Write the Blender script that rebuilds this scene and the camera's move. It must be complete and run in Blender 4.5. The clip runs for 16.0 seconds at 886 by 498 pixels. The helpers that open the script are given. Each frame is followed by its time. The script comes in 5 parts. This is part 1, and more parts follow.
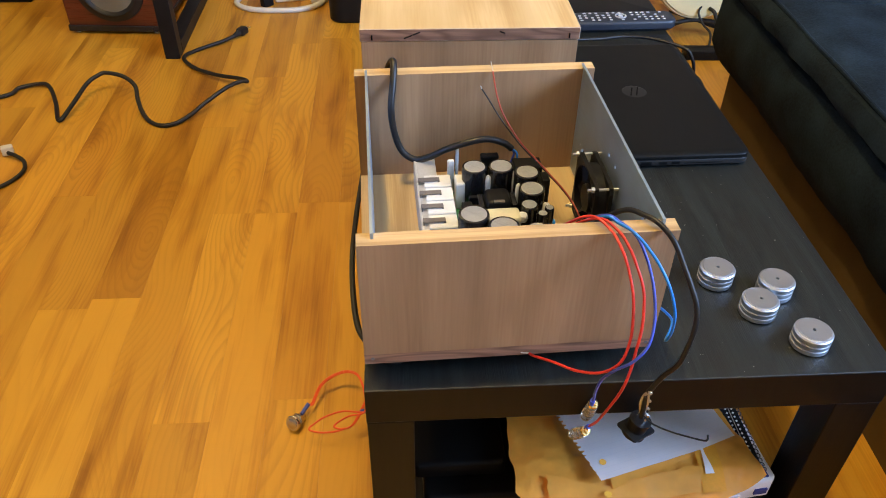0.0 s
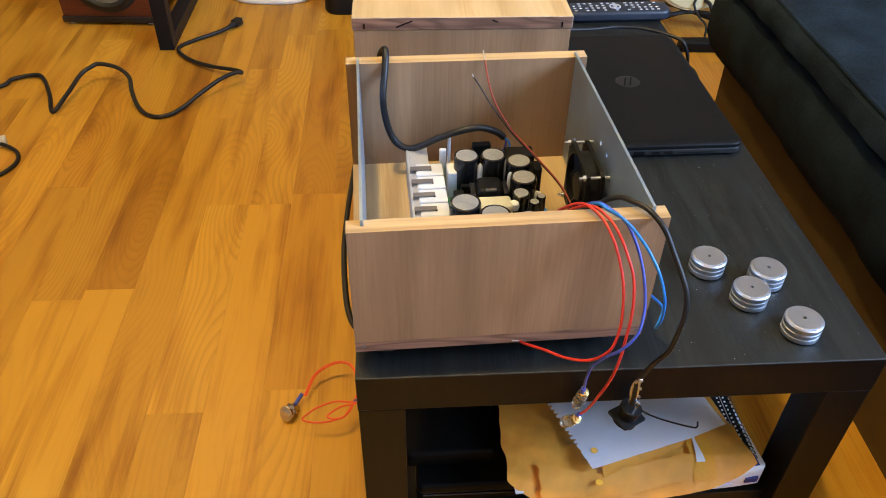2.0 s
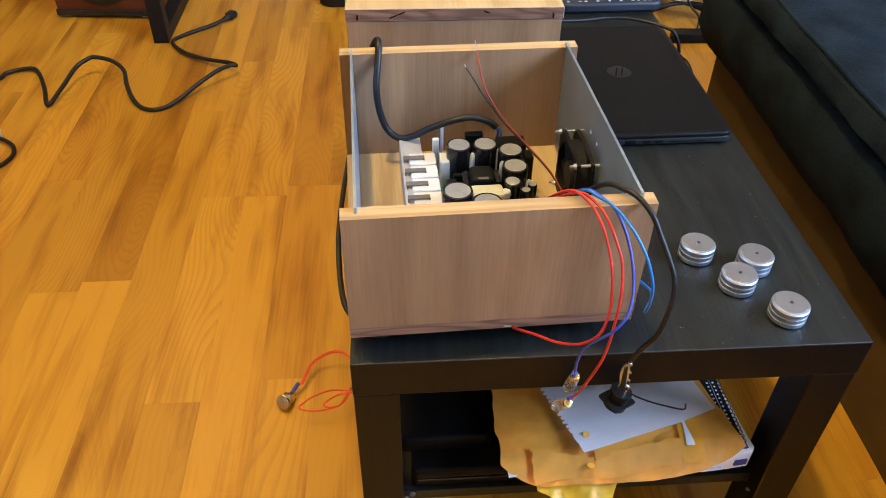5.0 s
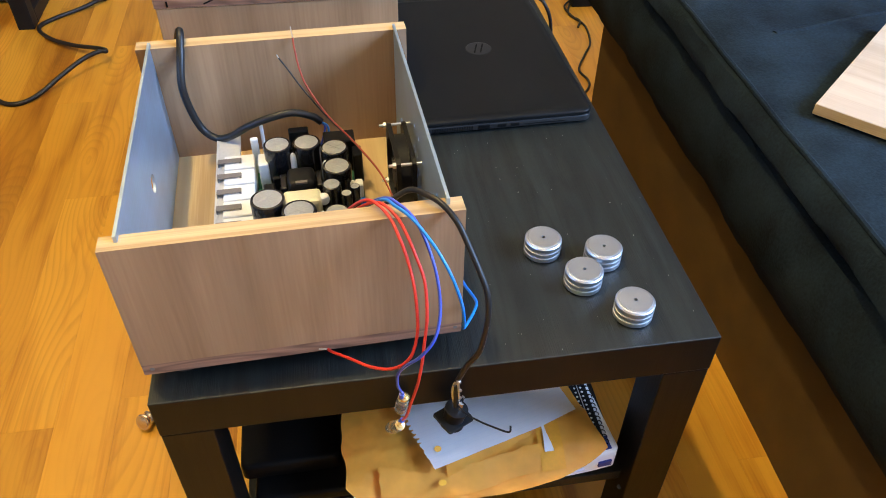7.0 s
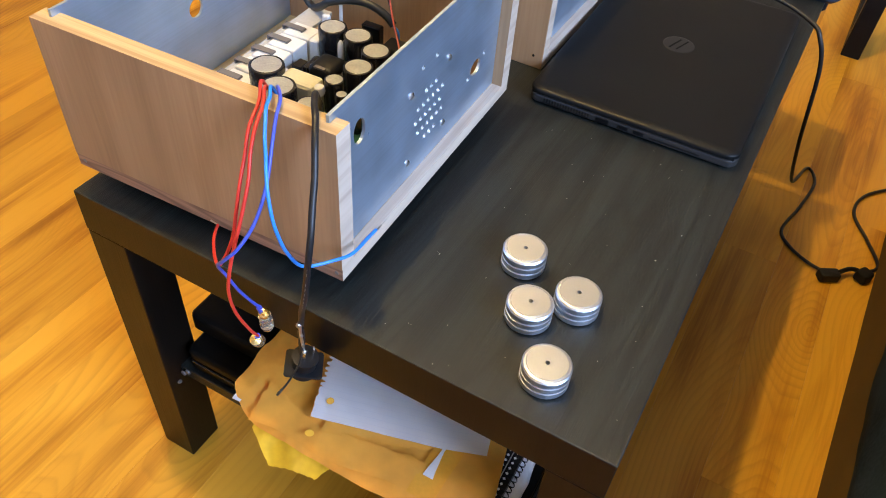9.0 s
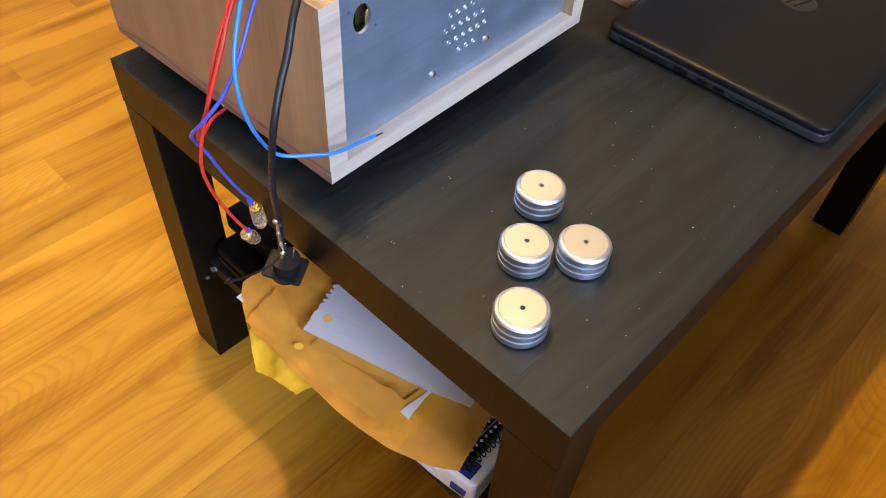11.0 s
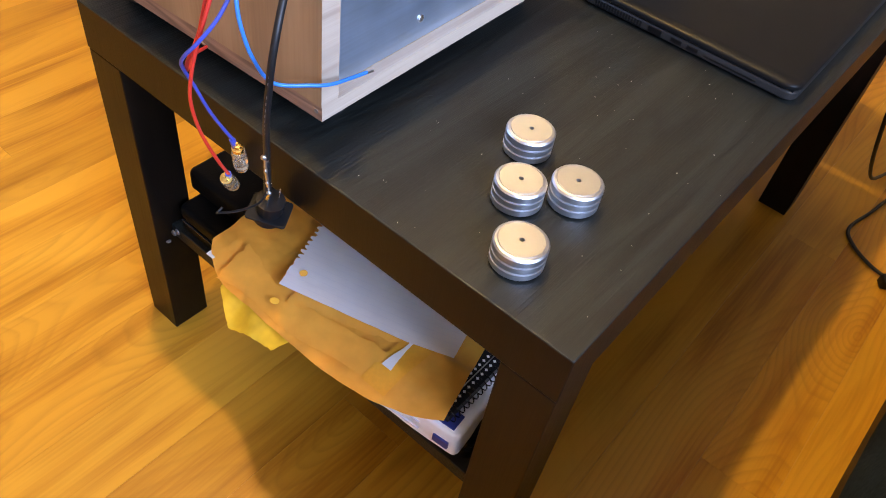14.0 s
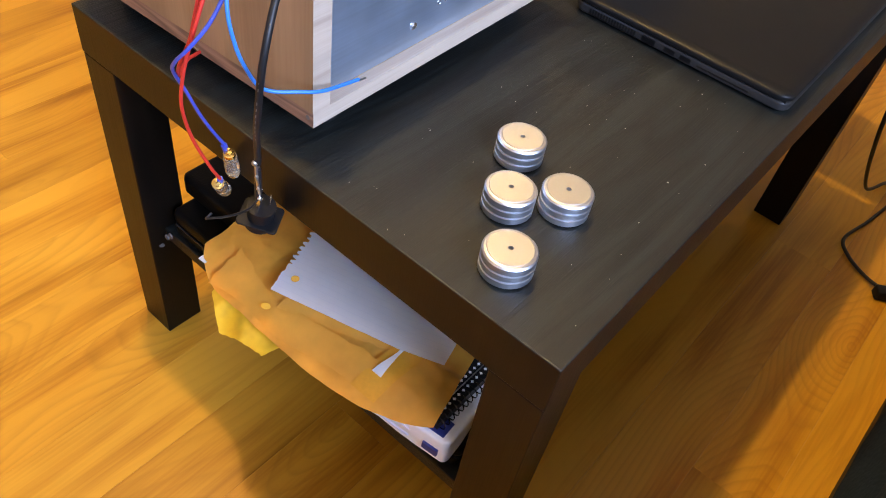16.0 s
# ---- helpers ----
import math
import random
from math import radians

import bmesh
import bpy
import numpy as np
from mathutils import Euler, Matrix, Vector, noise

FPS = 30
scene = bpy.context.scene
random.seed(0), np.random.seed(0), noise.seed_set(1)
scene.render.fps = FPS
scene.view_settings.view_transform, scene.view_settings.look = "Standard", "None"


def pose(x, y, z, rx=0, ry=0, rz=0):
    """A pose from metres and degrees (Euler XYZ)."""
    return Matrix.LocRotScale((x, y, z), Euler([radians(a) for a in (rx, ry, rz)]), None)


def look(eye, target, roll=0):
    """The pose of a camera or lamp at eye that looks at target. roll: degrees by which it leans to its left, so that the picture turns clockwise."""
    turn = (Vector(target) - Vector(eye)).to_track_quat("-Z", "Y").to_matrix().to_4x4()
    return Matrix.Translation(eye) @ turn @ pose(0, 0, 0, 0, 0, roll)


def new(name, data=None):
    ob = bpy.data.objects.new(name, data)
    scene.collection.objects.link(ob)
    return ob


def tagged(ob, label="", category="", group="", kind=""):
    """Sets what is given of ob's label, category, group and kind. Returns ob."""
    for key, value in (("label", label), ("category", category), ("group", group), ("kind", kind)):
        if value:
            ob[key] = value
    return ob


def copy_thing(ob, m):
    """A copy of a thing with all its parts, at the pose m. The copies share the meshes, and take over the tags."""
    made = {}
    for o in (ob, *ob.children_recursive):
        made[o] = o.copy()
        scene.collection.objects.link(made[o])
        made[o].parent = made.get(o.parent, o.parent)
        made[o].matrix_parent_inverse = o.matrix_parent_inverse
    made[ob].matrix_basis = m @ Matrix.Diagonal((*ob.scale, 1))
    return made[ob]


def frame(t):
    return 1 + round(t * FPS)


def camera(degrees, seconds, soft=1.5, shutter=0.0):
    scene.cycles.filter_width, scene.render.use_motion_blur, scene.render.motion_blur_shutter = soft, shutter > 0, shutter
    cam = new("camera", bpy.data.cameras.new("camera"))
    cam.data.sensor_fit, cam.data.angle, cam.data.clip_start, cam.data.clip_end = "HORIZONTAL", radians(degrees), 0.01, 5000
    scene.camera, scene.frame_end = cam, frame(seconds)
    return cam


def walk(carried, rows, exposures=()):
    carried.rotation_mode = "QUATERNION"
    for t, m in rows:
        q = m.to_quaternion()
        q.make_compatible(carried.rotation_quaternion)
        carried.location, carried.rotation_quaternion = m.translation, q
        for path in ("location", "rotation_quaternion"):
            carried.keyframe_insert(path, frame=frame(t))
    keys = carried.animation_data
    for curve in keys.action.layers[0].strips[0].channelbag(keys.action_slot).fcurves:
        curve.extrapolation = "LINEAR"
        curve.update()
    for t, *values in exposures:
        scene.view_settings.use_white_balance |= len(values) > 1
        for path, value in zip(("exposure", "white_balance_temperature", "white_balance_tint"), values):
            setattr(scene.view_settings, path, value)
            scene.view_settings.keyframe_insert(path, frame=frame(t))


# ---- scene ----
cam = camera(60.1, 16.0, soft=1.0)
PATH = [
    (0, (0.043, -0.501, 1.043), (0.147, 1.041, -0.226), 0.8),
    (0.5, (0.046, -0.503, 1.041), (0.151, 1.037, -0.232), 0.6),
    (1, (0.048, -0.504, 1.04), (0.156, 1.031, -0.237), 0.7),
    (1.5, (0.048, -0.503, 1.037), (0.162, 1.031, -0.241), 0.9),
    (2, (0.049, -0.505, 1.038), (0.16, 1.027, -0.243), 1.0),
    (2.5, (0.046, -0.505, 1.039), (0.153, 1.027, -0.242), 1.2),
    (3, (0.045, -0.501, 1.042), (0.146, 1.028, -0.242), 1.2),
    (5.5, (0.058, -0.521, 1.041), (0.196, 0.991, -0.261), 0.7),
    (6, (0.085, -0.494, 1.037), (0.26, 0.999, -0.282), 0.3),
    (6.5, (0.129, -0.451, 1.034), (0.344, 1.017, -0.307), 0.1),
    (7, (0.193, -0.447, 1.025), (0.438, 1.001, -0.332), 0.9),
    (7.5, (0.302, -0.5, 1.019), (0.388, 0.948, -0.358), 2.3),
    (8, (0.393, -0.445, 0.984), (0.336, 0.982, -0.415), 3.1),
    (8.5, (0.449, -0.368, 0.966), (0.183, 1.021, -0.448), 3.9),
    (9, (0.548, -0.318, 0.95), (-0.064, 0.943, -0.476), 5.1),
    (9.5, (0.58, -0.27, 0.925), (-0.161, 0.875, -0.538), 6.9),
    (10, (0.618, -0.23, 0.925), (-0.235, 0.788, -0.57), 4.4),
    (10.2, (0.633, -0.225, 0.918), (-0.25, 0.752, -0.587), 3.0),
    (12.5, (0.639, -0.285, 0.856), (-0.157, 0.828, -0.602), 8.8),
    (13, (0.629, -0.29, 0.85), (-0.149, 0.836, -0.608), 9.3),
    (13.5, (0.625, -0.292, 0.849), (-0.133, 0.841, -0.615), 9.8),
    (14, (0.629, -0.294, 0.843), (-0.117, 0.848, -0.62), 10.2),
    (14.5, (0.628, -0.293, 0.844), (-0.115, 0.852, -0.617), 10.4),
    (15, (0.629, -0.294, 0.847), (-0.108, 0.853, -0.617), 10.7),
    (15.5, (0.632, -0.292, 0.845), (-0.11, 0.857, -0.615), 10.7),
    (16, (0.634, -0.289, 0.845), (-0.119, 0.861, -0.607), 10.7),
]
walk(cam, [(t, look(eye, target, roll)) for t, eye, target, roll in PATH],
     [(0.0, -0.14, 6500, 10), (5.5, -0.10, 6500, 10), (6.4, 0.08, 6050, 8), (7.4, 0.12, 6250, 8), (8.0, 0.22, 6200, 7), (8.6, 0.22, 6600, 10),
      (9.3, -0.08, 7000, 14), (10.0, -0.11, 7100, 15), (12.5, -0.04, 7250, 20), (16.0, 0.0, 7250, 20)])

# ---- world, lamps, exposure ----
scene.view_settings.exposure = 0.0
world = bpy.data.worlds.new("world")
scene.world = world
world.use_nodes = True
wn = world.node_tree
sky = wn.nodes.new("ShaderNodeTexSky")
sky.sky_type = "NISHITA"
sky.sun_disc = False
sky.sun_elevation, sky.sun_rotation = radians(35), radians(120)
wn.nodes["Background"].inputs["Strength"].default_value = 0.08
wn.links.new(sky.outputs["Color"], wn.nodes["Background"].inputs["Color"])


def lamp(name, kind, m, watts, colour, **values):
    data = bpy.data.lights.new(name, kind)
    data.energy, data.color = watts, colour
    if kind == "AREA":
        data.shape, data.size, data.size_y = "RECTANGLE", values["size"][0], values["size"][1]
    else:
        data.shadow_soft_size = values["radius"]
    ob = new(name, data)
    ob.matrix_world = m
    return ob


# the warm ceiling lamp, a second one further into the room, and daylight through the window behind the sofa
lamp("ceiling_lamp", "POINT", pose(-0.22, 0.2, 2.76), 142, (1.0, 0.73, 0.30), radius=0.045)
lamp("far_ceiling_lamp", "POINT", pose(-1.05, 2.25, 2.60), 24, (1.0, 0.70, 0.28), radius=0.11)
lamp("window_daylight", "AREA", look((2.50, -0.62, 1.775), (0.3, -0.1, 0.4)), 195, (0.40, 0.595, 1.0), size=(1.3, 1.05))


# ---- materials ----
def nodes_of(name):
    m = bpy.data.materials.new(name)
    m.use_nodes = True
    nt = m.node_tree
    return m, nt, nt.nodes["Principled BSDF"]


def link(nt, a, b):
    nt.links.new(a, b)


def node(nt, kind, **inputs):
    n = nt.nodes.new(kind)
    for key, value in inputs.items():
        n.inputs[key.replace("_", " ")].default_value = value
    return n


def ramp(nt, fac, stops):
    r = nt.nodes.new("ShaderNodeValToRGB")
    e = r.color_ramp.elements
    while len(e) < len(stops):
        e.new(0.5)
    for el, (p, c) in zip(e, stops):
        el.position, el.color = p, (*c, 1)
    link(nt, fac, r.inputs["Fac"])
    return r.outputs["Color"]


def math_node(nt, op, a, b):
    n = nt.nodes.new("ShaderNodeMath")
    n.operation = op
    for i, v in enumerate((a, b)):
        if isinstance(v, (int, float)):
            n.inputs[i].default_value = v
        else:
            link(nt, v, n.inputs[i])
    return n.outputs[0]


def mix(nt, fac, a, b, mode="MIX"):
    n = nt.nodes.new("ShaderNodeMix")
    n.data_type, n.blend_type = "RGBA", mode
    for sock, v in ((n.inputs[0], fac), (n.inputs[6], a), (n.inputs[7], b)):
        if isinstance(v, (int, float)):
            sock.default_value = v
        elif isinstance(v, tuple):
            sock.default_value = (*v, 1)
        else:
            link(nt, v, sock)
    return n.outputs[2]


def bump(nt, bsdf, height, strength, distance):
    b = nt.nodes.new("ShaderNodeBump")
    b.inputs["Strength"].default_value, b.inputs["Distance"].default_value = strength, distance
    link(nt, height, b.inputs["Height"])
    link(nt, b.outputs["Normal"], bsdf.inputs["Normal"])


def plain(name, colour, rough=0.5, metal=0.0, vary=0.12, grain=300.0, relief=0.0, spec=0.5, blotch=12.0, coat=0.0):
    """A paint, plastic, cloth or metal with blotches and grain."""
    m, nt, bsdf = nodes_of(name)
    tc = nt.nodes.new("ShaderNodeTexCoord")
    big = node(nt, "ShaderNodeTexNoise", Scale=blotch, Detail=5.0)
    fine = node(nt, "ShaderNodeTexNoise", Scale=grain, Detail=2.0)
    for n in (big, fine):
        link(nt, tc.outputs["Object"], n.inputs["Vector"])
    both = math_node(nt, "ADD", math_node(nt, "MULTIPLY", big.outputs["Fac"], 0.65), math_node(nt, "MULTIPLY", fine.outputs["Fac"], 0.35))
    lo = tuple(c * (1 - vary * 1.6) for c in colour)
    hi = tuple(min(1, c * (1 + vary * 1.6)) for c in colour)
    link(nt, ramp(nt, both, [(0.3, lo), (0.7, hi)]), bsdf.inputs["Base Color"])
    rr = math_node(nt, "ADD", math_node(nt, "MULTIPLY", big.outputs["Fac"], 0.24), rough - 0.12)
    link(nt, rr, bsdf.inputs["Roughness"])
    bsdf.inputs["Metallic"].default_value = metal
    bsdf.inputs["Specular IOR Level"].default_value = spec
    bsdf.inputs["Coat Weight"].default_value = coat
    bsdf.inputs["Coat Roughness"].default_value = 0.28
    if relief:
        bump(nt, bsdf, fine.outputs["Fac"], 0.5, relief)
    return m


def wood(name, light, mid, dark, along, rough=0.4, rings=26.0, wide=9.0, vary="none", shift=0.35, spec=0.4, streak=0.35, long=0.9, coat=0.0, pores=0.0002, gloss=0.2, cut=0.35):
    """Wood with arched figure, fine fibre and a shift of tone from piece to piece; along is the axis of the grain."""
    m, nt, bsdf = nodes_of(name)
    tc = nt.nodes.new("ShaderNodeTexCoord")
    rnd = None
    vec = tc.outputs["Object"]
    if vary == "object":
        rnd = nt.nodes.new("ShaderNodeObjectInfo").outputs["Random"]
    elif vary == "island":
        rnd = nt.nodes.new("ShaderNodeNewGeometry").outputs["Random Per Island"]
    if rnd is not None:
        comb = nt.nodes.new("ShaderNodeCombineXYZ")
        for i, k in enumerate((37.0, 53.0, 91.0)):
            link(nt, math_node(nt, "MULTIPLY", rnd, k), comb.inputs[i])
        add = nt.nodes.new("ShaderNodeVectorMath")
        link(nt, vec, add.inputs[0])
        link(nt, comb.outputs[0], add.inputs[1])
        vec = add.outputs[0]
    maps = []
    for k in (wide, wide * 36, wide * 3):
        mp = nt.nodes.new("ShaderNodeMapping")
        sc = [k, k, k]
        sc["xyz".index(along)] = long if k == wide else (long * 6 if k == wide * 36 else long * 0.7)
        mp.inputs["Scale"].default_value = sc
        link(nt, vec, mp.inputs["Vector"])
        maps.append(mp.outputs[0])
    figure = node(nt, "ShaderNodeTexNoise", Scale=1.0, Detail=0.8, Roughness=0.45, Distortion=0.15)
    fibre = node(nt, "ShaderNodeTexNoise", Scale=1.0, Detail=3.0)
    bands = node(nt, "ShaderNodeTexNoise", Scale=1.0, Detail=2.0)
    for n, v in ((figure, maps[0]), (fibre, maps[1]), (bands, maps[2])):
        link(nt, v, n.inputs["Vector"])
    wave = math_node(nt, "SINE", math_node(nt, "MULTIPLY", figure.outputs["Fac"], rings * 6.283 / 3), 0.0)
    wave = math_node(nt, "ADD", math_node(nt, "MULTIPLY", wave, 0.5), 0.5)
    wave = math_node(nt, "POWER", wave, 2.2)
    tone = math_node(nt, "ADD", math_node(nt, "MULTIPLY", bands.outputs["Fac"], 0.75), math_node(nt, "MULTIPLY", fibre.outputs["Fac"], 0.35))
    col = ramp(nt, tone, [(0.40, dark), (0.55, mid), (0.70, light)])
    fac = math_node(nt, "MULTIPLY", math_node(nt, "MULTIPLY", wave, streak), math_node(nt, "ADD", fibre.outputs["Fac"], 0.4))
    if rnd is not None:
        own = math_node(nt, "FRACT", math_node(nt, "MULTIPLY", rnd, 17.31), 0.0)
        fac = math_node(nt, "MULTIPLY", fac, math_node(nt, "ADD", math_node(nt, "MULTIPLY", own, 1.2), 0.12))
    col = mix(nt, fac, col, tuple(c * 0.62 for c in dark))
    if rnd is not None:
        tint = ramp(nt, rnd, [(0.0, (1 - shift,) * 3), (0.35, (1.0, 0.97, 0.94)), (0.7, (1 - shift * 0.35, 1 - shift * 0.5, 1 - shift * 0.7)), (1.0, (1.0, 1.0, 1.0))])
        col = mix(nt, 1.0, col, tint, "MULTIPLY")
    link(nt, col, bsdf.inputs["Base Color"])
    link(nt, math_node(nt, "ADD", math_node(nt, "MULTIPLY", fibre.outputs["Fac"], gloss), rough - gloss / 2), bsdf.inputs["Roughness"])
    bsdf.inputs["Specular IOR Level"].default_value = spec
    bsdf.inputs["Coat Weight"].default_value = coat
    bsdf.inputs["Coat Roughness"].default_value = 0.25
    bump(nt, bsdf, fibre.outputs["Fac"], cut, pores)
    return m


def brushed(name, colour, rough, axis, vary=0.1, metal=1.0):
    """Rolled or turned metal with fine lines and cloudy wear."""
    m, nt, bsdf = nodes_of(name)
    tc = nt.nodes.new("ShaderNodeTexCoord")
    mp = nt.nodes.new("ShaderNodeMapping")
    sc = [500.0] * 3
    sc["xyz".index(axis)] = 8.0
    mp.inputs["Scale"].default_value = sc
    link(nt, tc.outputs["Object"], mp.inputs["Vector"])
    lines = node(nt, "ShaderNodeTexNoise", Scale=1.0, Detail=2.0)
    link(nt, mp.outputs[0], lines.inputs["Vector"])
    cloud = node(nt, "ShaderNodeTexNoise", Scale=22.0, Detail=5.0)
    link(nt, tc.outputs["Object"], cloud.inputs["Vector"])
    tone = math_node(nt, "ADD", math_node(nt, "MULTIPLY", lines.outputs["Fac"], 0.4), math_node(nt, "MULTIPLY", cloud.outputs["Fac"], 0.6))
    link(nt, ramp(nt, tone, [(0.3, tuple(c * (1 - vary) for c in colour)), (0.7, tuple(min(1, c * (1 + vary)) for c in colour))]), bsdf.inputs["Base Color"])
    bsdf.inputs["Metallic"].default_value = metal
    link(nt, math_node(nt, "ADD", math_node(nt, "MULTIPLY", tone, 0.25), rough - 0.12), bsdf.inputs["Roughness"])
    bump(nt, bsdf, lines.outputs["Fac"], 0.15, 0.0001)
    return m


OAK = ((0.63, 0.325, 0.034), (0.51, 0.240, 0.021), (0.335, 0.132, 0.009))


def oak_floor(name, source):
    """Oak strips: each has its own place in the log, so that arches, ovals and straight grain differ from strip to strip."""
    m, nt, bsdf = nodes_of(name)
    tc = nt.nodes.new("ShaderNodeTexCoord")
    rnd = nt.nodes.new("ShaderNodeObjectInfo").outputs["Random"] if source == "object" else nt.nodes.new("ShaderNodeNewGeometry").outputs["Random Per Island"]

    def own(k):
        return math_node(nt, "FRACT", math_node(nt, "MULTIPLY", rnd, k), 0.0)

    sep = nt.nodes.new("ShaderNodeSeparateXYZ")
    link(nt, tc.outputs["Object"], sep.inputs[0])
    x = sep.outputs[0]
    if source == "island":
        x = math_node(nt, "MULTIPLY", math_node(nt, "FRACT", math_node(nt, "DIVIDE", x, 0.0945), 0.0), 0.0945)

    def spread(kx, ky, shift, detail):
        comb = nt.nodes.new("ShaderNodeCombineXYZ")
        link(nt, math_node(nt, "MULTIPLY", x, kx), comb.inputs[0])
        link(nt, math_node(nt, "MULTIPLY", sep.outputs[1], ky), comb.inputs[1])
        link(nt, math_node(nt, "MULTIPLY", own(shift), 80.0), comb.inputs[2])
        n = node(nt, "ShaderNodeTexNoise", Scale=1.0, Detail=detail, Roughness=0.5)
        link(nt, comb.outputs[0], n.inputs["Vector"])
        return n.outputs["Fac"]

    deep = math_node(nt, "MULTIPLY", math_node(nt, "SUBTRACT", spread(0.0, 1.7, 7.7, 0.0), 0.5), 0.42)
    side = math_node(nt, "SUBTRACT", x, math_node(nt, "ADD", math_node(nt, "MULTIPLY", own(23.1), 0.15), -0.028))
    r = math_node(nt, "SQRT", math_node(nt, "ADD", math_node(nt, "MULTIPLY", side, side), math_node(nt, "MULTIPLY", deep, deep)), 0.0)
    r = math_node(nt, "ADD", r, math_node(nt, "MULTIPLY", spread(16.0, 1.7, 13.3, 2.0), 0.027))
    saw = math_node(nt, "FRACT", math_node(nt, "MULTIPLY", r, math_node(nt, "ADD", math_node(nt, "MULTIPLY", own(41.7), 60.0), 68.0)), 0.0)
    ring = ramp(nt, saw, [(0.0, (0.12,) * 3), (0.45, (0.22,) * 3), (0.84, (1.0,) * 3), (1.0, (0.12,) * 3)])
    fibre = spread(260.0, 6.0, 3.9, 4.0)
    bands = spread(24.0, 2.8, 5.3, 1.6)
    clouds = spread(11.0, 4.5, 29.7, 3.0)
    tone = math_node(nt, "ADD", math_node(nt, "MULTIPLY", bands, 0.70), math_node(nt, "MULTIPLY", fibre, 0.24))
    tone = math_node(nt, "ADD", tone, math_node(nt, "MULTIPLY", clouds, 0.22))
    col = ramp(nt, tone, [(0.39, OAK[2]), (0.50, OAK[1]), (0.61, OAK[0])])
    fac = math_node(nt, "MULTIPLY", math_node(nt, "MULTIPLY", ring, math_node(nt, "ADD", fibre, 0.25)), math_node(nt, "ADD", math_node(nt, "MULTIPLY", math_node(nt, "POWER", own(17.31), 1.8), 0.42), 0.03))
    col = mix(nt, fac, col, tuple(c * 0.60 for c in OAK[2]))
    tint = ramp(nt, rnd, [(0.0, (0.86, 0.84, 0.80)), (0.3, (1.0, 0.98, 0.94)), (0.6, (0.92, 0.88, 0.82)), (0.8, (1.0, 1.02, 1.06)), (1.0, (1.08, 1.06, 1.0))])
    col = mix(nt, 1.0, col, tint, "MULTIPLY")
    if source == "object":
        col = mix(nt, 1.0, col, nt.nodes.new("ShaderNodeObjectInfo").outputs["Color"], "MULTIPLY")
    link(nt, col, bsdf.inputs["Base Color"])
    link(nt, math_node(nt, "ADD", math_node(nt, "MULTIPLY", fibre, 0.24), 0.24), bsdf.inputs["Roughness"])
    bsdf.inputs["Specular IOR Level"].default_value = 0.38
    bump(nt, bsdf, fibre, 0.3, 0.0002)
    return m


floor_wood = oak_floor("floor_oak", "object")
floor_wood_far = oak_floor("floor_oak_far", "island")
joint_dark = plain("floor_joint", (0.26, 0.125, 0.025), 0.8)
wall_paint = plain("wall_paint", (0.30, 0.285, 0.26), 0.8, vary=0.03, relief=0.0004)
# paler than the other walls so that the unseen south wall reflects more
wall_bounce = plain("bounce_wall_paint", (0.42, 0.40, 0.37), 0.8, vary=0.03, relief=0.0004)
ceiling_paint = plain("ceiling_paint", (0.72, 0.70, 0.66), 0.85, vary=0.03, relief=0.0004)
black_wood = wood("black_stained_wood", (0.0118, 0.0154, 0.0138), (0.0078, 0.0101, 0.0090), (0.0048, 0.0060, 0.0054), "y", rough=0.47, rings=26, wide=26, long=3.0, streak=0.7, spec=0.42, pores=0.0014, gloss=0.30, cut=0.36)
# legs and top's sides: darker, the floor's brown reflection put into the colour
black_floor_tint = wood("black_wood_floor_tint", (0.0070, 0.0048, 0.0028), (0.0056, 0.0037, 0.0021), (0.0042, 0.0027, 0.0016), "z", rough=0.42, rings=14, wide=30, long=3.0, streak=0.2, spec=0.24)
brown_wood = wood("stained_panel_wood", (0.412, 0.252, 0.132), (0.340, 0.202, 0.103), (0.268, 0.152, 0.075), "z", rough=0.55, rings=7, wide=8, long=2.2, streak=0.22, spec=0.3)
brown_base = wood("stained_base_wood", (0.37, 0.21, 0.135), (0.30, 0.165, 0.105), (0.19, 0.10, 0.065), "x", rough=0.55, rings=40, wide=40, long=3.0, streak=0.75, spec=0.3)
pale_wood = wood("bare_pine", (0.60, 0.435, 0.235), (0.52, 0.36, 0.18), (0.39, 0.245, 0.11), "x", rough=0.55, rings=14, wide=24, long=2.5, streak=0.35, spec=0.3)
pale_wood_y = wood("bare_pine_lengthwise", (0.60, 0.45, 0.24), (0.53, 0.38, 0.19), (0.40, 0.26, 0.115), "y", rough=0.55, rings=14, wide=14, long=1.8, streak=0.3, spec=0.3)
pale_grey = wood("bare_edge_daylit_ledge_wood", (0.54, 0.44, 0.34), (0.49, 0.39, 0.297), (0.41, 0.31, 0.23), "y", rough=0.6, rings=14, wide=30, long=3.0, streak=0.32, spec=0.25)
board_wood = wood("loose_board_wood", (0.49, 0.385, 0.275), (0.45, 0.35, 0.248), (0.40, 0.305, 0.21), "y", rough=0.6, rings=14, wide=12, long=3.0, streak=0.08, spec=0.2)
ply_wood = wood("lid_plywood", (0.66, 0.51, 0.29), (0.58, 0.43, 0.225), (0.47, 0.32, 0.15), "y", rough=0.5, rings=9, wide=8, long=2.2, streak=0.3, spec=0.3)
aluminium = brushed("rolled_aluminium", (0.43, 0.54, 0.66), 0.46, "y", 0.12, 0.90)
turned = brushed("turned_aluminium", (0.63, 0.66, 0.70), 0.40, "z", 0.04)
# flat puck tops: rougher, and darkened in colour to offset lamp reflection
turned_face_dim = brushed("faced_aluminium_dim", (0.39, 0.395, 0.395), 0.60, "z", 0.05)
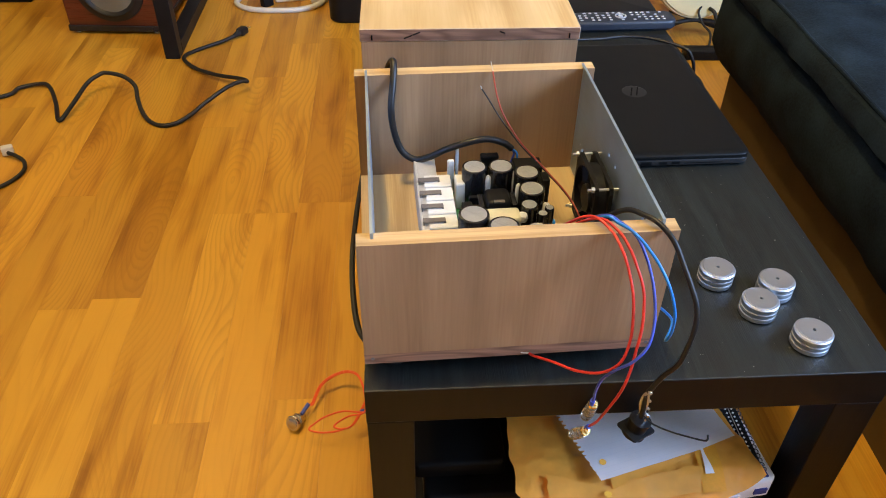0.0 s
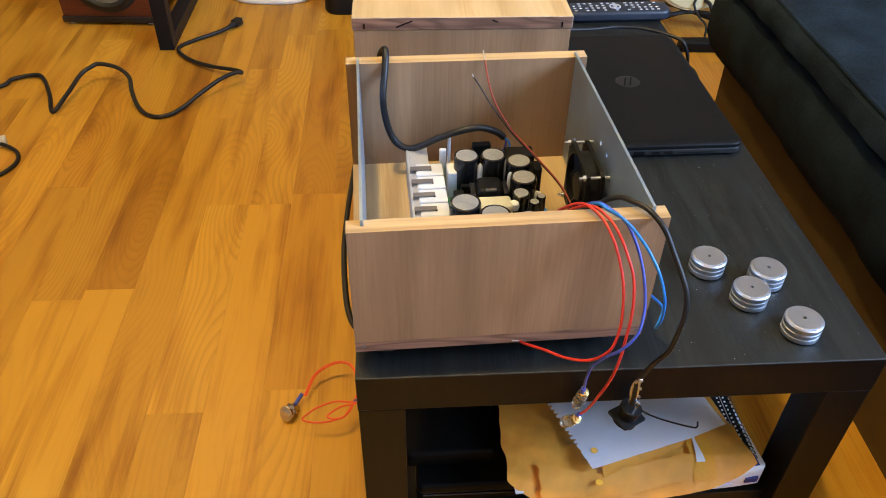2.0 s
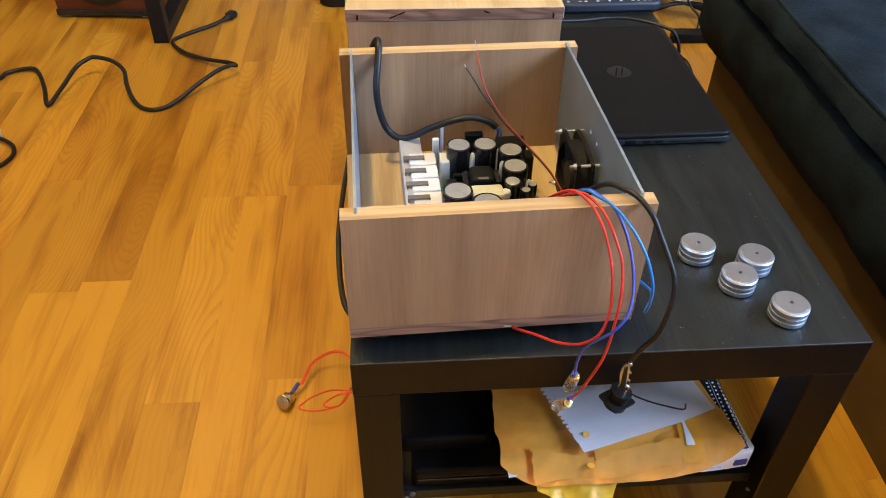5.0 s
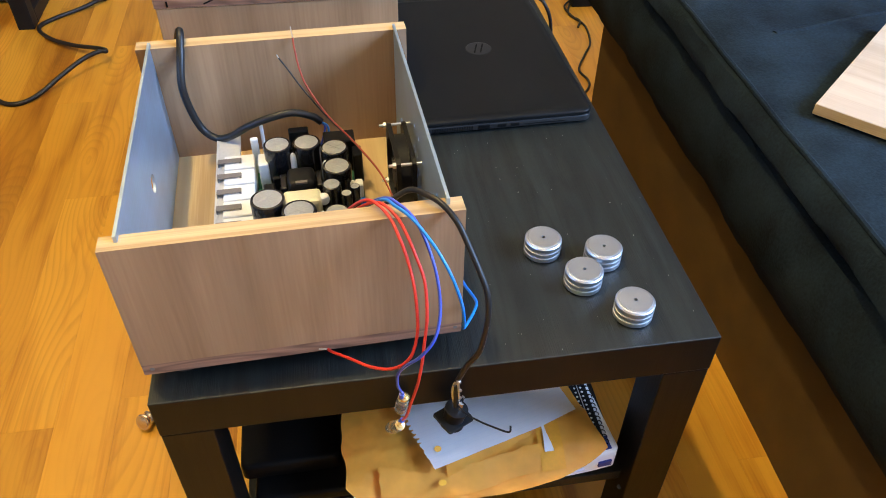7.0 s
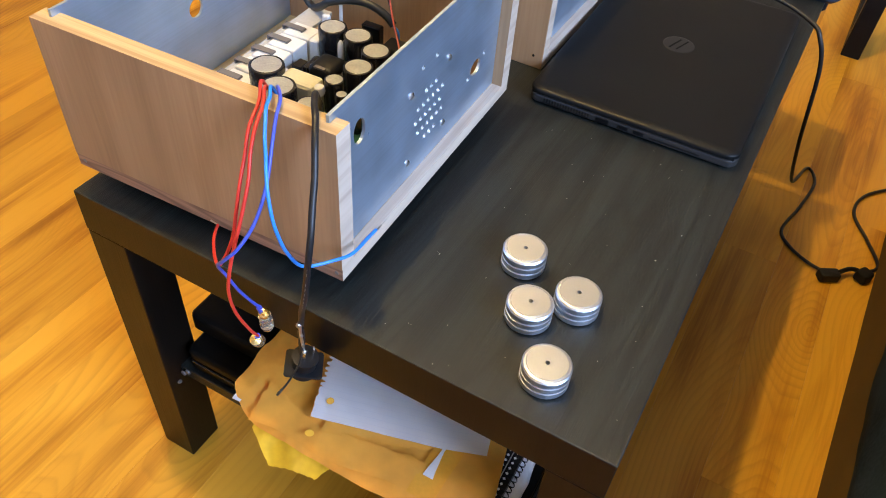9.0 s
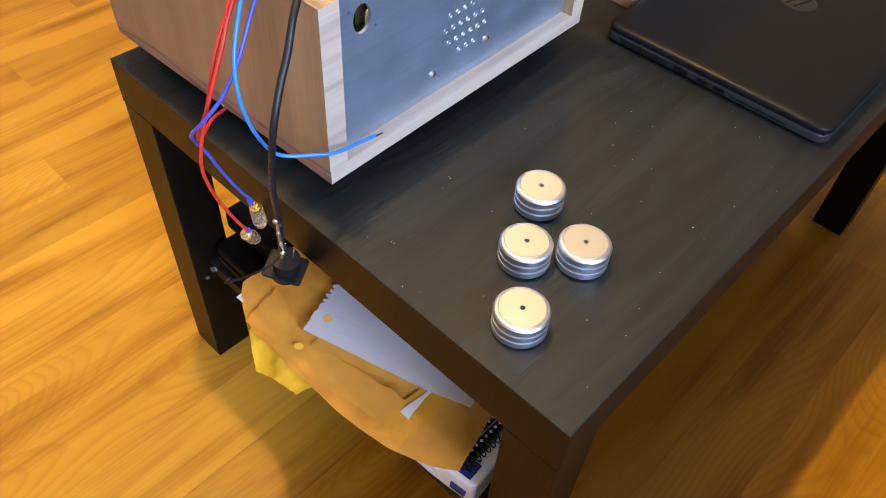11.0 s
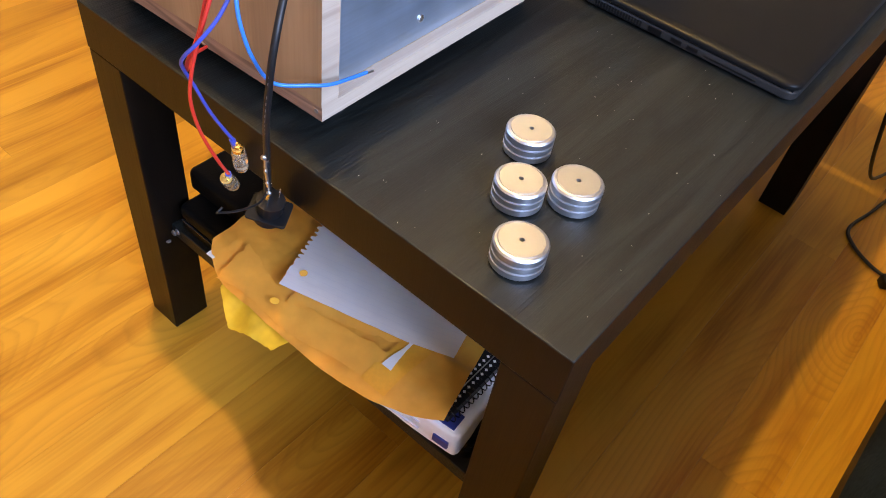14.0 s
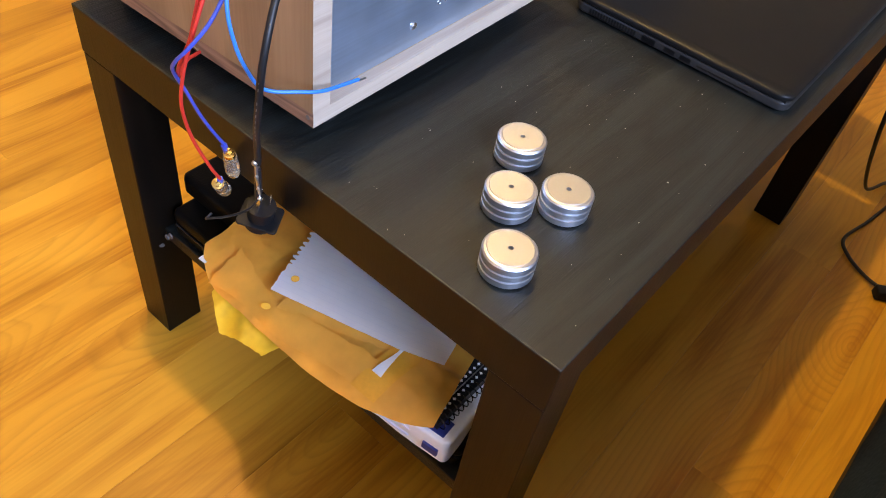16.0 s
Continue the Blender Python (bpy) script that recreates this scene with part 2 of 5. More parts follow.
steel = plain("zinc_steel", (0.70, 0.70, 0.70), 0.28, 1.0, 0.06)
dark_chrome = plain("smoked_chrome", (0.62, 0.58, 0.52), 0.20, 1.0, 0.15)
dull_red_wire = plain("dull_red_insulation", (0.30, 0.038, 0.018), 0.45, 0, 0.1)
gold = plain("gold_plate", (0.85, 0.60, 0.22), 0.22, 1.0, 0.06)
black_plastic = plain("black_plastic", (0.009, 0.009, 0.0095), 0.42, 0, 0.15, relief=0.0001, spec=0.15)
black_gloss = plain("black_gloss", (0.012, 0.012, 0.013), 0.22, 0, 0.1)
black_rubber = plain("black_rubber", (0.011, 0.0105, 0.0105), 0.45, 0, 0.15, spec=0.4)
laptop_shell = plain("laptop_shell", (0.0055, 0.0058, 0.0058), 0.40, 0, 0.12, grain=900, relief=0.00005, spec=0.13)
port_black = plain("port_black", (0.003, 0.003, 0.003), 0.6, 0, 0.1, spec=0.1)
laptop_side = plain("laptop_side", (0.021, 0.020, 0.019), 0.40, 0.0, 0.1, spec=0.2)
logo_mat = plain("logo_gloss", (0.011, 0.011, 0.0115), 0.30, 0.0, 0.05, spec=0.38)
red_wire = plain("red_insulation", (0.62, 0.035, 0.022), 0.38, 0, 0.08)
orange_wire = plain("orange_red_insulation", (0.75, 0.09, 0.015), 0.4, 0, 0.08)
blue_wire = plain("dark_blue_insulation", (0.045, 0.075, 0.44), 0.38, 0, 0.08)
sky_wire = plain("light_blue_insulation", (0.015, 0.20, 0.66), 0.38, 0, 0.08)
copper = plain("tinned_copper", (0.74, 0.71, 0.67), 0.35, 1.0, 0.1)
clear_plastic = plain("clear_plastic", (0.85, 0.74, 0.58), 0.14, 0, 0.1)
clear_plastic.node_tree.nodes["Principled BSDF"].inputs["Transmission Weight"].default_value = 0.85
pcb_green = plain("board_green", (0.03, 0.16, 0.085), 0.45, 0, 0.3, grain=700)
white_part = plain("white_moulding", (0.70, 0.70, 0.68), 0.5, 0, 0.06)
grey_clip = plain("grey_clip", (0.16, 0.145, 0.135), 0.5, 0.3, 0.1)
sink_grey = plain("anodised_grey", (0.50, 0.50, 0.49), 0.5, 0.35, 0.08)
cap_top = plain("capacitor_can", (0.37, 0.38, 0.39), 0.48, 0.5, 0.15, grain=500)
cream_tape = plain("cream_tape", (0.60, 0.56, 0.38), 0.5, 0, 0.06)
navy_cloth = plain("navy_suede", (0.0100, 0.0165, 0.0230), 0.95, 0, 0.45, grain=260, relief=0.0020, spec=0.08, blotch=14)
brown_cloth = plain("brown_skirt_cloth", (0.088, 0.054, 0.016), 0.9, 0, 0.14, grain=900, relief=0.0005, spec=0.15)
paper_white = plain("writing_paper", (0.88, 0.88, 0.89), 0.75, 0, 0.03)


def ruled_material():
    m, nt, bsdf = nodes_of("ruled_writing_paper")
    tc = nt.nodes.new("ShaderNodeTexCoord")
    sep = nt.nodes.new("ShaderNodeSeparateXYZ")
    link(nt, tc.outputs["Object"], sep.inputs[0])
    f = math_node(nt, "FRACT", math_node(nt, "DIVIDE", sep.outputs[1], 0.0071), 0.0)
    line = math_node(nt, "LESS_THAN", f, 0.08)
    cloud = node(nt, "ShaderNodeTexNoise", Scale=40.0, Detail=4.0)
    link(nt, tc.outputs["Object"], cloud.inputs["Vector"])
    col = ramp(nt, cloud.outputs["Fac"], [(0.3, (0.86, 0.86, 0.88)), (0.7, (0.90, 0.90, 0.91))])
    link(nt, mix(nt, math_node(nt, "MULTIPLY", line, 0.09), col, (0.42, 0.50, 0.72)), bsdf.inputs["Base Color"])
    bsdf.inputs["Roughness"].default_value = 0.75
    return m


paper_ruled = ruled_material()
paper_lines = plain("ruled_lines", (0.58, 0.60, 0.72), 0.75, 0, 0.03)
manila = plain("yellow_envelope_paper", (0.95, 0.445, 0.065), 0.36, 0, 0.10, grain=60, relief=0.0008, blotch=25, coat=0.25)
manila_bright = plain("yellow_padded_paper", (0.94, 0.60, 0.045), 0.36, 0, 0.12, grain=60, relief=0.0008, blotch=30)
tape_yellow = plain("yellow_tape", (0.94, 0.47, 0.05), 0.3, 0, 0.06)
blue_print = plain("blue_print", (0.02, 0.035, 0.20), 0.5, 0, 0.1)
leather = plain("black_leather", (0.0040, 0.0037, 0.0034), 0.42, 0, 0.2, grain=500, relief=0.0006, spec=0.09)
mahogany = wood("mahogany_veneer", (0.125, 0.024, 0.011), (0.092, 0.016, 0.007), (0.058, 0.010, 0.005), "x", rough=0.3, rings=8, wide=14, long=2.0, streak=0.3, coat=0.4)
cone_silver = plain("speaker_cone", (0.20, 0.22, 0.23), 0.38, 0.4, 0.08)
white_plastic = plain("white_plastic", (0.66, 0.64, 0.60), 0.5, 0, 0.05)
cream_paint = plain("cream_lacquer", (0.70, 0.62, 0.36), 0.22, 0, 0.04, coat=0.5)
button_grey = plain("grey_keys", (0.42, 0.44, 0.46), 0.5, 0, 0.05)
remote_navy = plain("remote_case", (0.018, 0.024, 0.036), 0.4, 0, 0.1)
window_white = plain("window_paint", (0.78, 0.77, 0.75), 0.5, 0, 0.03)
dust_white = plain("dust", (0.6, 0.58, 0.52), 0.8)


# ---- mesh helpers ----
def part(name, bm, material, parent=None, label="", smooth=False, angle=40):
    """Links a bmesh as one mesh object under its thing."""
    me = bpy.data.meshes.new(name)
    bm.to_mesh(me)
    bm.free()
    for m in (material if isinstance(material, (list, tuple)) else [material]):
        me.materials.append(m)
    if smooth:
        for p in me.polygons:
            p.use_smooth = True
        me.set_sharp_from_angle(angle=radians(angle))
    ob = new(name, me)
    ob.parent = parent
    if label:
        ob["label"] = label
    return ob


def thing(name, label, category, m=None, group="", kind=""):
    ob = new(name)
    ob.empty_display_size = 0.05
    if m is not None:
        ob.matrix_basis = m
    return tagged(ob, label, category, group, kind)


def box(x0, x1, y0, y1, z0, z1, bevel=0.0, seg=1, bm=None):
    bm = bm or bmesh.new()
    r = bmesh.ops.create_cube(bm, size=1, matrix=Matrix.LocRotScale(((x0 + x1) / 2, (y0 + y1) / 2, (z0 + z1) / 2), None, (x1 - x0, y1 - y0, z1 - z0)))
    if bevel:
        edges = list({e for v in r["verts"] for e in v.link_edges})
        bmesh.ops.bevel(bm, geom=edges, offset=bevel, segments=seg, affect="EDGES", profile=0.5)
    return bm


def moved(bm, m):
    bmesh.ops.transform(bm, matrix=m, verts=bm.verts)
    return bm


def lathe(profile, seg=32, bm=None, at=(0, 0, 0), cap=True):
    """Turns a profile of (radius, height) round z."""
    bm = bm or bmesh.new()
    rows = []
    for r, z in profile:
        rows.append([bm.verts.new((at[0] + r * math.cos(2 * math.pi * i / seg), at[1] + r * math.sin(2 * math.pi * i / seg), at[2] + z)) for i in range(seg)])
    for a, b in zip(rows, rows[1:]):
        for i in range(seg):
            j = (i + 1) % seg
            bm.faces.new((a[i], a[j], b[j], b[i]))
    if cap:
        bm.faces.new(list(reversed(rows[0])))
        bm.faces.new(rows[-1])
    return bm


def rounded(x0, x1, y0, y1, z0, z1, r, edge=0.002, seg=6):
    """A slab with round corners in plan and softened top and bottom edges."""
    bm = bmesh.new()
    rows = []
    for inset, z in ((edge, z0), (0, z0 + edge), (0, z1 - edge), (edge * 0.13, z1 - edge * 0.5), (edge * 0.5, z1 - edge * 0.13), (edge, z1)):
        ring = []
        for cx, cy, a0 in ((x1 - r, y1 - r, 0), (x0 + r, y1 - r, 90), (x0 + r, y0 + r, 180), (x1 - r, y0 + r, 270)):
            for k in range(seg + 1):
                a = radians(a0 + 90 * k / seg)
                ring.append(bm.verts.new((cx + (r - inset) * math.cos(a), cy + (r - inset) * math.sin(a), z)))
        rows.append(ring)
    n = len(rows[0])
    for a, b in zip(rows, rows[1:]):
        for i in range(n):
            j = (i + 1) % n
            bm.faces.new((a[i], a[j], b[j], b[i]))
    bm.faces.new(list(reversed(rows[0])))
    bm.faces.new(rows[-1])
    return bm


def pillow(x0, x1, y0, y1, z0, zm, z1, r, edge, seg=8, rows_up=8):
    """A slab with upright sides to zm and a long soft shoulder from there to the flat top."""
    bm = bmesh.new()
    steps = [(0.0008, z0), (0.0, z0 + 0.0008)] + [(edge * (1 - math.cos(radians(90 * k / rows_up))) , zm + (z1 - zm) * math.sin(radians(90 * k / rows_up))) for k in range(rows_up + 1)]
    rows = []
    for inset, z in steps:
        ring = []
        for cx, cy, a0 in ((x1 - r, y1 - r, 0), (x0 + r, y1 - r, 90), (x0 + r, y0 + r, 180), (x1 - r, y0 + r, 270)):
            for k in range(seg + 1):
                a = radians(a0 + 90 * k / seg)
                ring.append(bm.verts.new((cx + (r - inset) * math.cos(a), cy + (r - inset) * math.sin(a), z)))
        rows.append(ring)
    n = len(rows[0])
    for a, b in zip(rows, rows[1:]):
        for i in range(n):
            j = (i + 1) % n
            bm.faces.new((a[i], a[j], b[j], b[i]))
    bm.faces.new(list(reversed(rows[0])))
    bm.faces.new(rows[-1])
    return bm


def spline(points, per=8):
    """A smooth line through the points."""
    p = [Vector(q) for q in points]
    p = [p[0] * 2 - p[1]] + p + [p[-1] * 2 - p[-2]]
    out = []
    for i in range(1, len(p) - 2):
        for k in range(per):
            t = k / per
            a, b, c, d = p[i - 1], p[i], p[i + 1], p[i + 2]
            out.append(0.5 * ((2 * b) + (c - a) * t + (2 * a - 5 * b + 4 * c - d) * t * t + (3 * b - a - 3 * c + d) * t ** 3))
    out.append(p[-2])
    return out


def tube(points, r, seg=10, per=8, smooth=True, bm=None):
    """A round wire through the points."""
    bm = bm or bmesh.new()
    line = spline(points, per) if smooth else [Vector(q) for q in points]
    rows = []
    side = None
    for i, q in enumerate(line):
        d = (line[min(i + 1, len(line) - 1)] - line[max(i - 1, 0)]).normalized()
        if side is None:
            side = d.orthogonal().normalized()
        side = (side - d * side.dot(d)).normalized()
        up = d.cross(side)
        rows.append([bm.verts.new(q + r * (side * math.cos(2 * math.pi * k / seg) + up * math.sin(2 * math.pi * k / seg))) for k in range(seg)])
    for a, b in zip(rows, rows[1:]):
        for k in range(seg):
            j = (k + 1) % seg
            bm.faces.new((a[k], a[j], b[j], b[k]))
    bm.faces.new(list(reversed(rows[0])))
    bm.faces.new(rows[-1])
    return bm


def aim(a, b):
    """The pose at a whose z axis points to b."""
    d = Vector(b) - Vector(a)
    return Matrix.Translation(a) @ d.to_track_quat("Z", "Y").to_matrix().to_4x4()


# ---- the room ----
W, E, S, N, H = -2.6, 2.6, -1.55, 3.4, 2.90


def slab(name, x0, x1, y0, y1, z0, z1, material, label, category):
    ob = part(name, box(x0, x1, y0, y1, z0, z1), material)
    return tagged(ob, label, category, kind="structure")


slab("wall_north", W, E, N, N + 0.12, 0, H, wall_paint, "plain off-white painted wall", "wall")
# unseen wall, set close and pale to bounce light onto the table's front
slab("bounce_wall_south", W, E, S - 0.12, S, 0, H, wall_bounce, "unseen pale wall set close to bounce light", "wall")
slab("wall_west", W - 0.12, W, S - 0.12, N + 0.12, 0, H, wall_paint, "plain off-white painted wall", "wall")
slab("ceiling", W - 0.12, E + 0.12, S - 0.12, N + 0.12, H, H + 0.1, ceiling_paint, "plain white painted ceiling", "ceiling")
WY0, WY1, WZ0, WZ1 = -1.27, 0.03, 1.2, 2.35
bm = box(E, E + 0.12, S - 0.12, WY0, 0, H)
box(E, E + 0.12, WY1, N + 0.12, 0, H, bm=bm)
box(E, E + 0.12, WY0, WY1, 0, WZ0, bm=bm)
box(E, E + 0.12, WY0, WY1, WZ1, H, bm=bm)
tagged(part("wall_east", bm, wall_paint), "plain off-white painted wall with a window opening", "wall", kind="structure")
win = thing("window_1", "white framed window behind the sofa", "window", kind="structure")
bm = box(E + 0.03, E + 0.09, WY0, WY0 + 0.05, WZ0, WZ1)
box(E + 0.03, E + 0.09, WY1 - 0.05, WY1, WZ0, WZ1, bm=bm)
box(E + 0.03, E + 0.09, WY0 + 0.05, WY1 - 0.05, WZ0, WZ0 + 0.05, bm=bm)
box(E + 0.03, E + 0.09, WY0 + 0.05, WY1 - 0.05, WZ1 - 0.05, WZ1, bm=bm)
part("window_frame", bm, window_white, win)
part("window_sill", box(E - 0.04, E + 0.02, WY0 - 0.04, WY1 + 0.04, WZ0 - 0.03, WZ0 - 0.002, 0.004), window_white, win)

# ---- coffee table ----
TABLE_H, TABLE_W, TABLE_L, LEG = 0.45, 0.55, 0.90, 0.05
table = thing("coffee_table", "black-stained wooden coffee table with square legs and a lower shelf", "coffee table")
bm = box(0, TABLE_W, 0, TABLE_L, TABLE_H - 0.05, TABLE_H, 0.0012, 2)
# sides take the wood that carries the floor's reflection in its colour
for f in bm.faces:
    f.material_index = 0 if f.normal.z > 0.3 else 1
part("tabletop", bm, [black_wood, black_floor_tint], table)
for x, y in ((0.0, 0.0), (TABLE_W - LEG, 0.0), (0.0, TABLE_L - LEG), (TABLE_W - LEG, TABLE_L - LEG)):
    leg = part("leg", box(0.0006, LEG - 0.0006, 0.0006, LEG - 0.0006, 0, TABLE_H - 0.0508, 0.0012, 2), black_floor_tint, table)
    leg.location = (x, y, 0)
shelf = part("shelf", box(0.046, TABLE_W - 0.046, 0.022, TABLE_L - 0.022, 0.163, 0.180, 0.001, 2), black_wood, table)
for x, y in ((0.042, 0.035), (TABLE_W - 0.042, 0.035), (0.042, TABLE_L - 0.035), (TABLE_W - 0.042, TABLE_L - 0.035)):
    s = part("bracket_screw", lathe([(0.0030, 0), (0.0028, 0.001), (0.001, 0.0014)], 14), grey_clip, table)
    s.location = (x + (0.009 if x < 0.2 else -0.009), y - 0.022 if y < 0.4 else y, 0.158)

for z in (0.168, 0.176):
    part("shelf_bracket", moved(lathe([(0.0040, 0), (0.0036, 0.0016), (0.0016, 0.0024)], 14), pose(0.0525 + (z - 0.168), 0.0212, z, 90, 0, 0)), grey_clip, table, "small steel bracket screw", smooth=True)

# specks of dust and a few scratches on the tabletop
rng = random.Random(4)
bm = bmesh.new()
for i in range(64):
    x, y = (rng.uniform(0.33, 0.545), rng.uniform(0.01, 0.38)) if i < 48 else (rng.uniform(0.02, 0.54), rng.uniform(0.003, 0.9))
    a, w = rng.uniform(0, 3.14), rng.uniform(0.0002, 0.00045)
    h = w * rng.choice((1, 1, 1.6, 3.0))
    box(-w / 2, w / 2, -h / 2, h / 2, 0, 0.0003, bm=bm)
    bm.verts.ensure_lookup_table()
    bmesh.ops.transform(bm, matrix=pose(x, y, TABLE_H, 0, 0, math.degrees(a)), verts=bm.verts[-8:])
tagged(part("dust_specks", bm, dust_white), "pale specks of dust on the black tabletop", "dust", kind="stuff")

# ---- amplifier box, open ----
BOX_AT, BOX_TURN = (0.002, 0.0155), 2.0
BOX_W, BOX_D, BASE_Z, BOX_TOP = 0.290, 0.333, 0.4725, 0.6235
PANEL, BASE_T = 0.018, 0.0135


def local(x, y):
    """World plan to the box's own plan."""
    a = radians(BOX_TURN)
    dx, dy = x - BOX_AT[0], y - BOX_AT[1]
    return dx * math.cos(a) + dy * math.sin(a), -dx * math.sin(a) + dy * math.cos(a)


def wooden_panel(y0, y1, z0, z1, slot, name, parent):
    """An upright board with a bare top and ends and two slots for the metal sides."""
    bm = bmesh.new()
    cuts = [0.0, 0.0125, 0.0155, BOX_W - 0.0145, BOX_W - 0.0115, BOX_W]
    for i in range(5):
        a, b = cuts[i], cuts[i + 1]
        if i in (1, 3):
            box(a, b, y0 if slot > 0 else y0 + 0.009, y1 - 0.009 if slot > 0 else y1, z0, z1, bm=bm)
        else:
            box(a, b, y0, y1, z0, z1, bm=bm)
    bmesh.ops.remove_doubles(bm, verts=bm.verts, dist=0.00001)
    inner = [f for f in bm.faces if all(len(e.link_faces) > 2 for e in f.edges)]
    if inner:
        bmesh.ops.delete(bm, geom=inner, context="FACES_ONLY")
    for f in bm.faces:
        n = f.normal
        c = f.calc_center_median()
        if n.z > 0.9:
            f.material_index = 1
        elif abs(n.x) > 0.9 and (c.x < 0.001 or c.x > BOX_W - 0.001):
            f.material_index = 2
    return part(name, bm, [brown_wood, pale_wood, pale_grey], parent)


def sheet(name, u, y0, y1, z0, z1, thick, holes, parent):
    """A metal side with round or oval holes cut through it; holes are (y, z, ry, rz)."""
    me = bpy.data.meshes.new(name)
    bm = box(0, thick, y0, y1, z0, z1)
    bm.to_mesh(me)
    bm.free()
    me.materials.append(aluminium)
    ob = new(name, me)
    ob.parent = parent
    ob.location = (u, 0, 0)
    cut = bmesh.new()
    for y, z, ry, rz in holes:
        lathe([(1, -0.02), (1, 0.02)], 24, bm=cut, at=(0, 0, 0))
        cut.verts.ensure_lookup_table()
        bmesh.ops.transform(cut, matrix=Matrix.Translation((thick / 2, y, z)) @ Matrix.Rotation(radians(90), 4, "Y") @ Matrix.Diagonal((rz, ry, 1, 1)), verts=cut.verts[-48:])
    cm = bpy.data.meshes.new("cutter")
    cut.to_mesh(cm)
    cut.free()
    cutter = bpy.data.objects.new("cutter", cm)
    scene.collection.objects.link(cutter)
    cutter.parent, cutter.location = parent, (u, 0, 0)
    mod = ob.modifiers.new("holes", "BOOLEAN")
    mod.operation, mod.object, mod.solver = "DIFFERENCE", cutter, "EXACT"
    bpy.context.view_layer.update()
    done = bpy.data.meshes.new_from_object(ob.evaluated_get(bpy.context.evaluated_depsgraph_get()))
    ob.modifiers.clear()
    ob.data = done
    bpy.data.objects.remove(cutter)
    return ob


amp = thing("amplifier_case", "open stained wooden amplifier case with aluminium sides on the coffee table", "amplifier case", pose(*BOX_AT, 0, 0, 0, BOX_TURN))
wooden_panel(0, PANEL, BASE_Z + BASE_T, BOX_TOP, 1, "front_panel", amp)["label"] = "brown-stained front board with a bare top edge"
wooden_panel(BOX_D - PANEL, BOX_D, BASE_Z + BASE_T, BOX_TOP + 0.003, -1, "back_panel", amp)["label"] = "brown-stained back board with a bare top edge"
bm = bmesh.new()
for a, b in ((0.0, 0.0126), (0.0126, BOX_W - 0.0117), (BOX_W - 0.0117, BOX_W)):
    box(a, b, 0.0006, BOX_D - 0.0006, BASE_Z, BASE_Z + BASE_T, bm=bm)
bmesh.ops.remove_doubles(bm, verts=bm.verts, dist=0.00001)
for f in bm.faces:
    c = f.calc_center_median()
    # ledges use the paler edge wood: daylight's whitening put into their colour
    ledge = c.x < 0.0126 or c.x > BOX_W - 0.0117
    f.material_index = (2 if ledge else 1) if f.normal.z > 0.5 else (2 if abs(f.normal.x) > 0.5 else 0)
part("base", bm, [brown_base, pale_wood_y, pale_grey], amp, "wooden base board with a bare inside")
vents = []
for i in range(6):
    for k in range(5):
        y, z = 0.140 + i * 0.0092 + (k % 2) * 0.0046, 0.516 + k * 0.0125
        if (y - 0.1655) ** 2 + (z - 0.542) ** 2 < 0.029 ** 2:
            vents.append((y, z, 0.0018, 0.0018))
oval = [(0.0485, 0.5915, 0.0085, 0.0115), (0.265, 0.533, 0.0115, 0.0085)]
ears = [(0.036, 0.601, 0.0013, 0.0013), (0.0615, 0.581, 0.0013, 0.0013), (0.248, 0.527, 0.0013, 0.0013), (0.283, 0.540, 0.0013, 0.0013)]
spare = [(0.1754, 0.5926, 0.0024, 0.0024), (0.1507, 0.5929, 0.0024, 0.0024)]
sheet("side_panel", BOX_W - 0.0145, 0.0095, BOX_D - 0.0095, BASE_Z + BASE_T + 0.0005, BOX_TOP + 0.006, 0.0028, vents + oval + ears + spare, amp)["label"] = "drilled aluminium side with vent holes"
sheet("side_panel", 0.0126, 0.0095, BOX_D - 0.0095, BASE_Z + BASE_T + 0.0005, BOX_TOP + 0.006, 0.0028, [(0.1663, 0.561, 0.0095, 0.0095)], amp)["label"] = "aluminium side with one round hole"
for x, y in ((0.03, 0.03), (BOX_W - 0.03, 0.04), (0.03, BOX_D - 0.03), (BOX_W - 0.03, BOX_D - 0.03)):
    f = part("foot", lathe([(0.0125, 0), (0.0135, 0.003), (0.0135, BASE_Z - TABLE_H - 0.003), (0.012, BASE_Z - TABLE_H)], 24), black_rubber, amp, smooth=True)
    f.location = (x, y, TABLE_H)
for y, z in ((0.2001, 0.5779), (0.1298, 0.5768), (0.1954, 0.5092), (0.1262, 0.5062)):
    s = part("screw_head", moved(lathe([(0.0036, 0), (0.0034, 0.0012), (0.0018, 0.0024)], 14), pose(0, 0, 0, 0, 90, 0)), steel, amp, smooth=True)
    s.location = (BOX_W - 0.0117, y, z)
for x, y in ((0.008, 0.0), (BOX_W - 0.006, 0.0)):
    s = part("screw_plug", moved(lathe([(0.0022, 0), (0.0020, 0.0004)], 12), pose(0, 0, 0, 90, 0, 0)), grey_clip, amp)
    s.location = (x, 0.0008, BASE_Z + 0.007)

rim = None
for y, z, ry, rz in vents + spare + ears[2:]:
    if rim is None:
        rim = part("hole_rim", moved(lathe([(0.0018, -0.0002), (0.0022, 0.0003), (0.0027, -0.0002)], 14, cap=False), pose(0, 0, 0, 0, 90, 0)), steel, amp, smooth=True)
        ob = rim
    else:
        ob = new("hole_rim", rim.data)
        ob.parent = amp
    ob.location = (BOX_W - 0.0117, y, z)

# cooling fan on long bolts inside the drilled side
fan = thing("cooling_fan", "black square cooling fan bolted inside the aluminium side", "fan", amp.matrix_basis @ pose(0.2500, 0.1660, 0.5425))


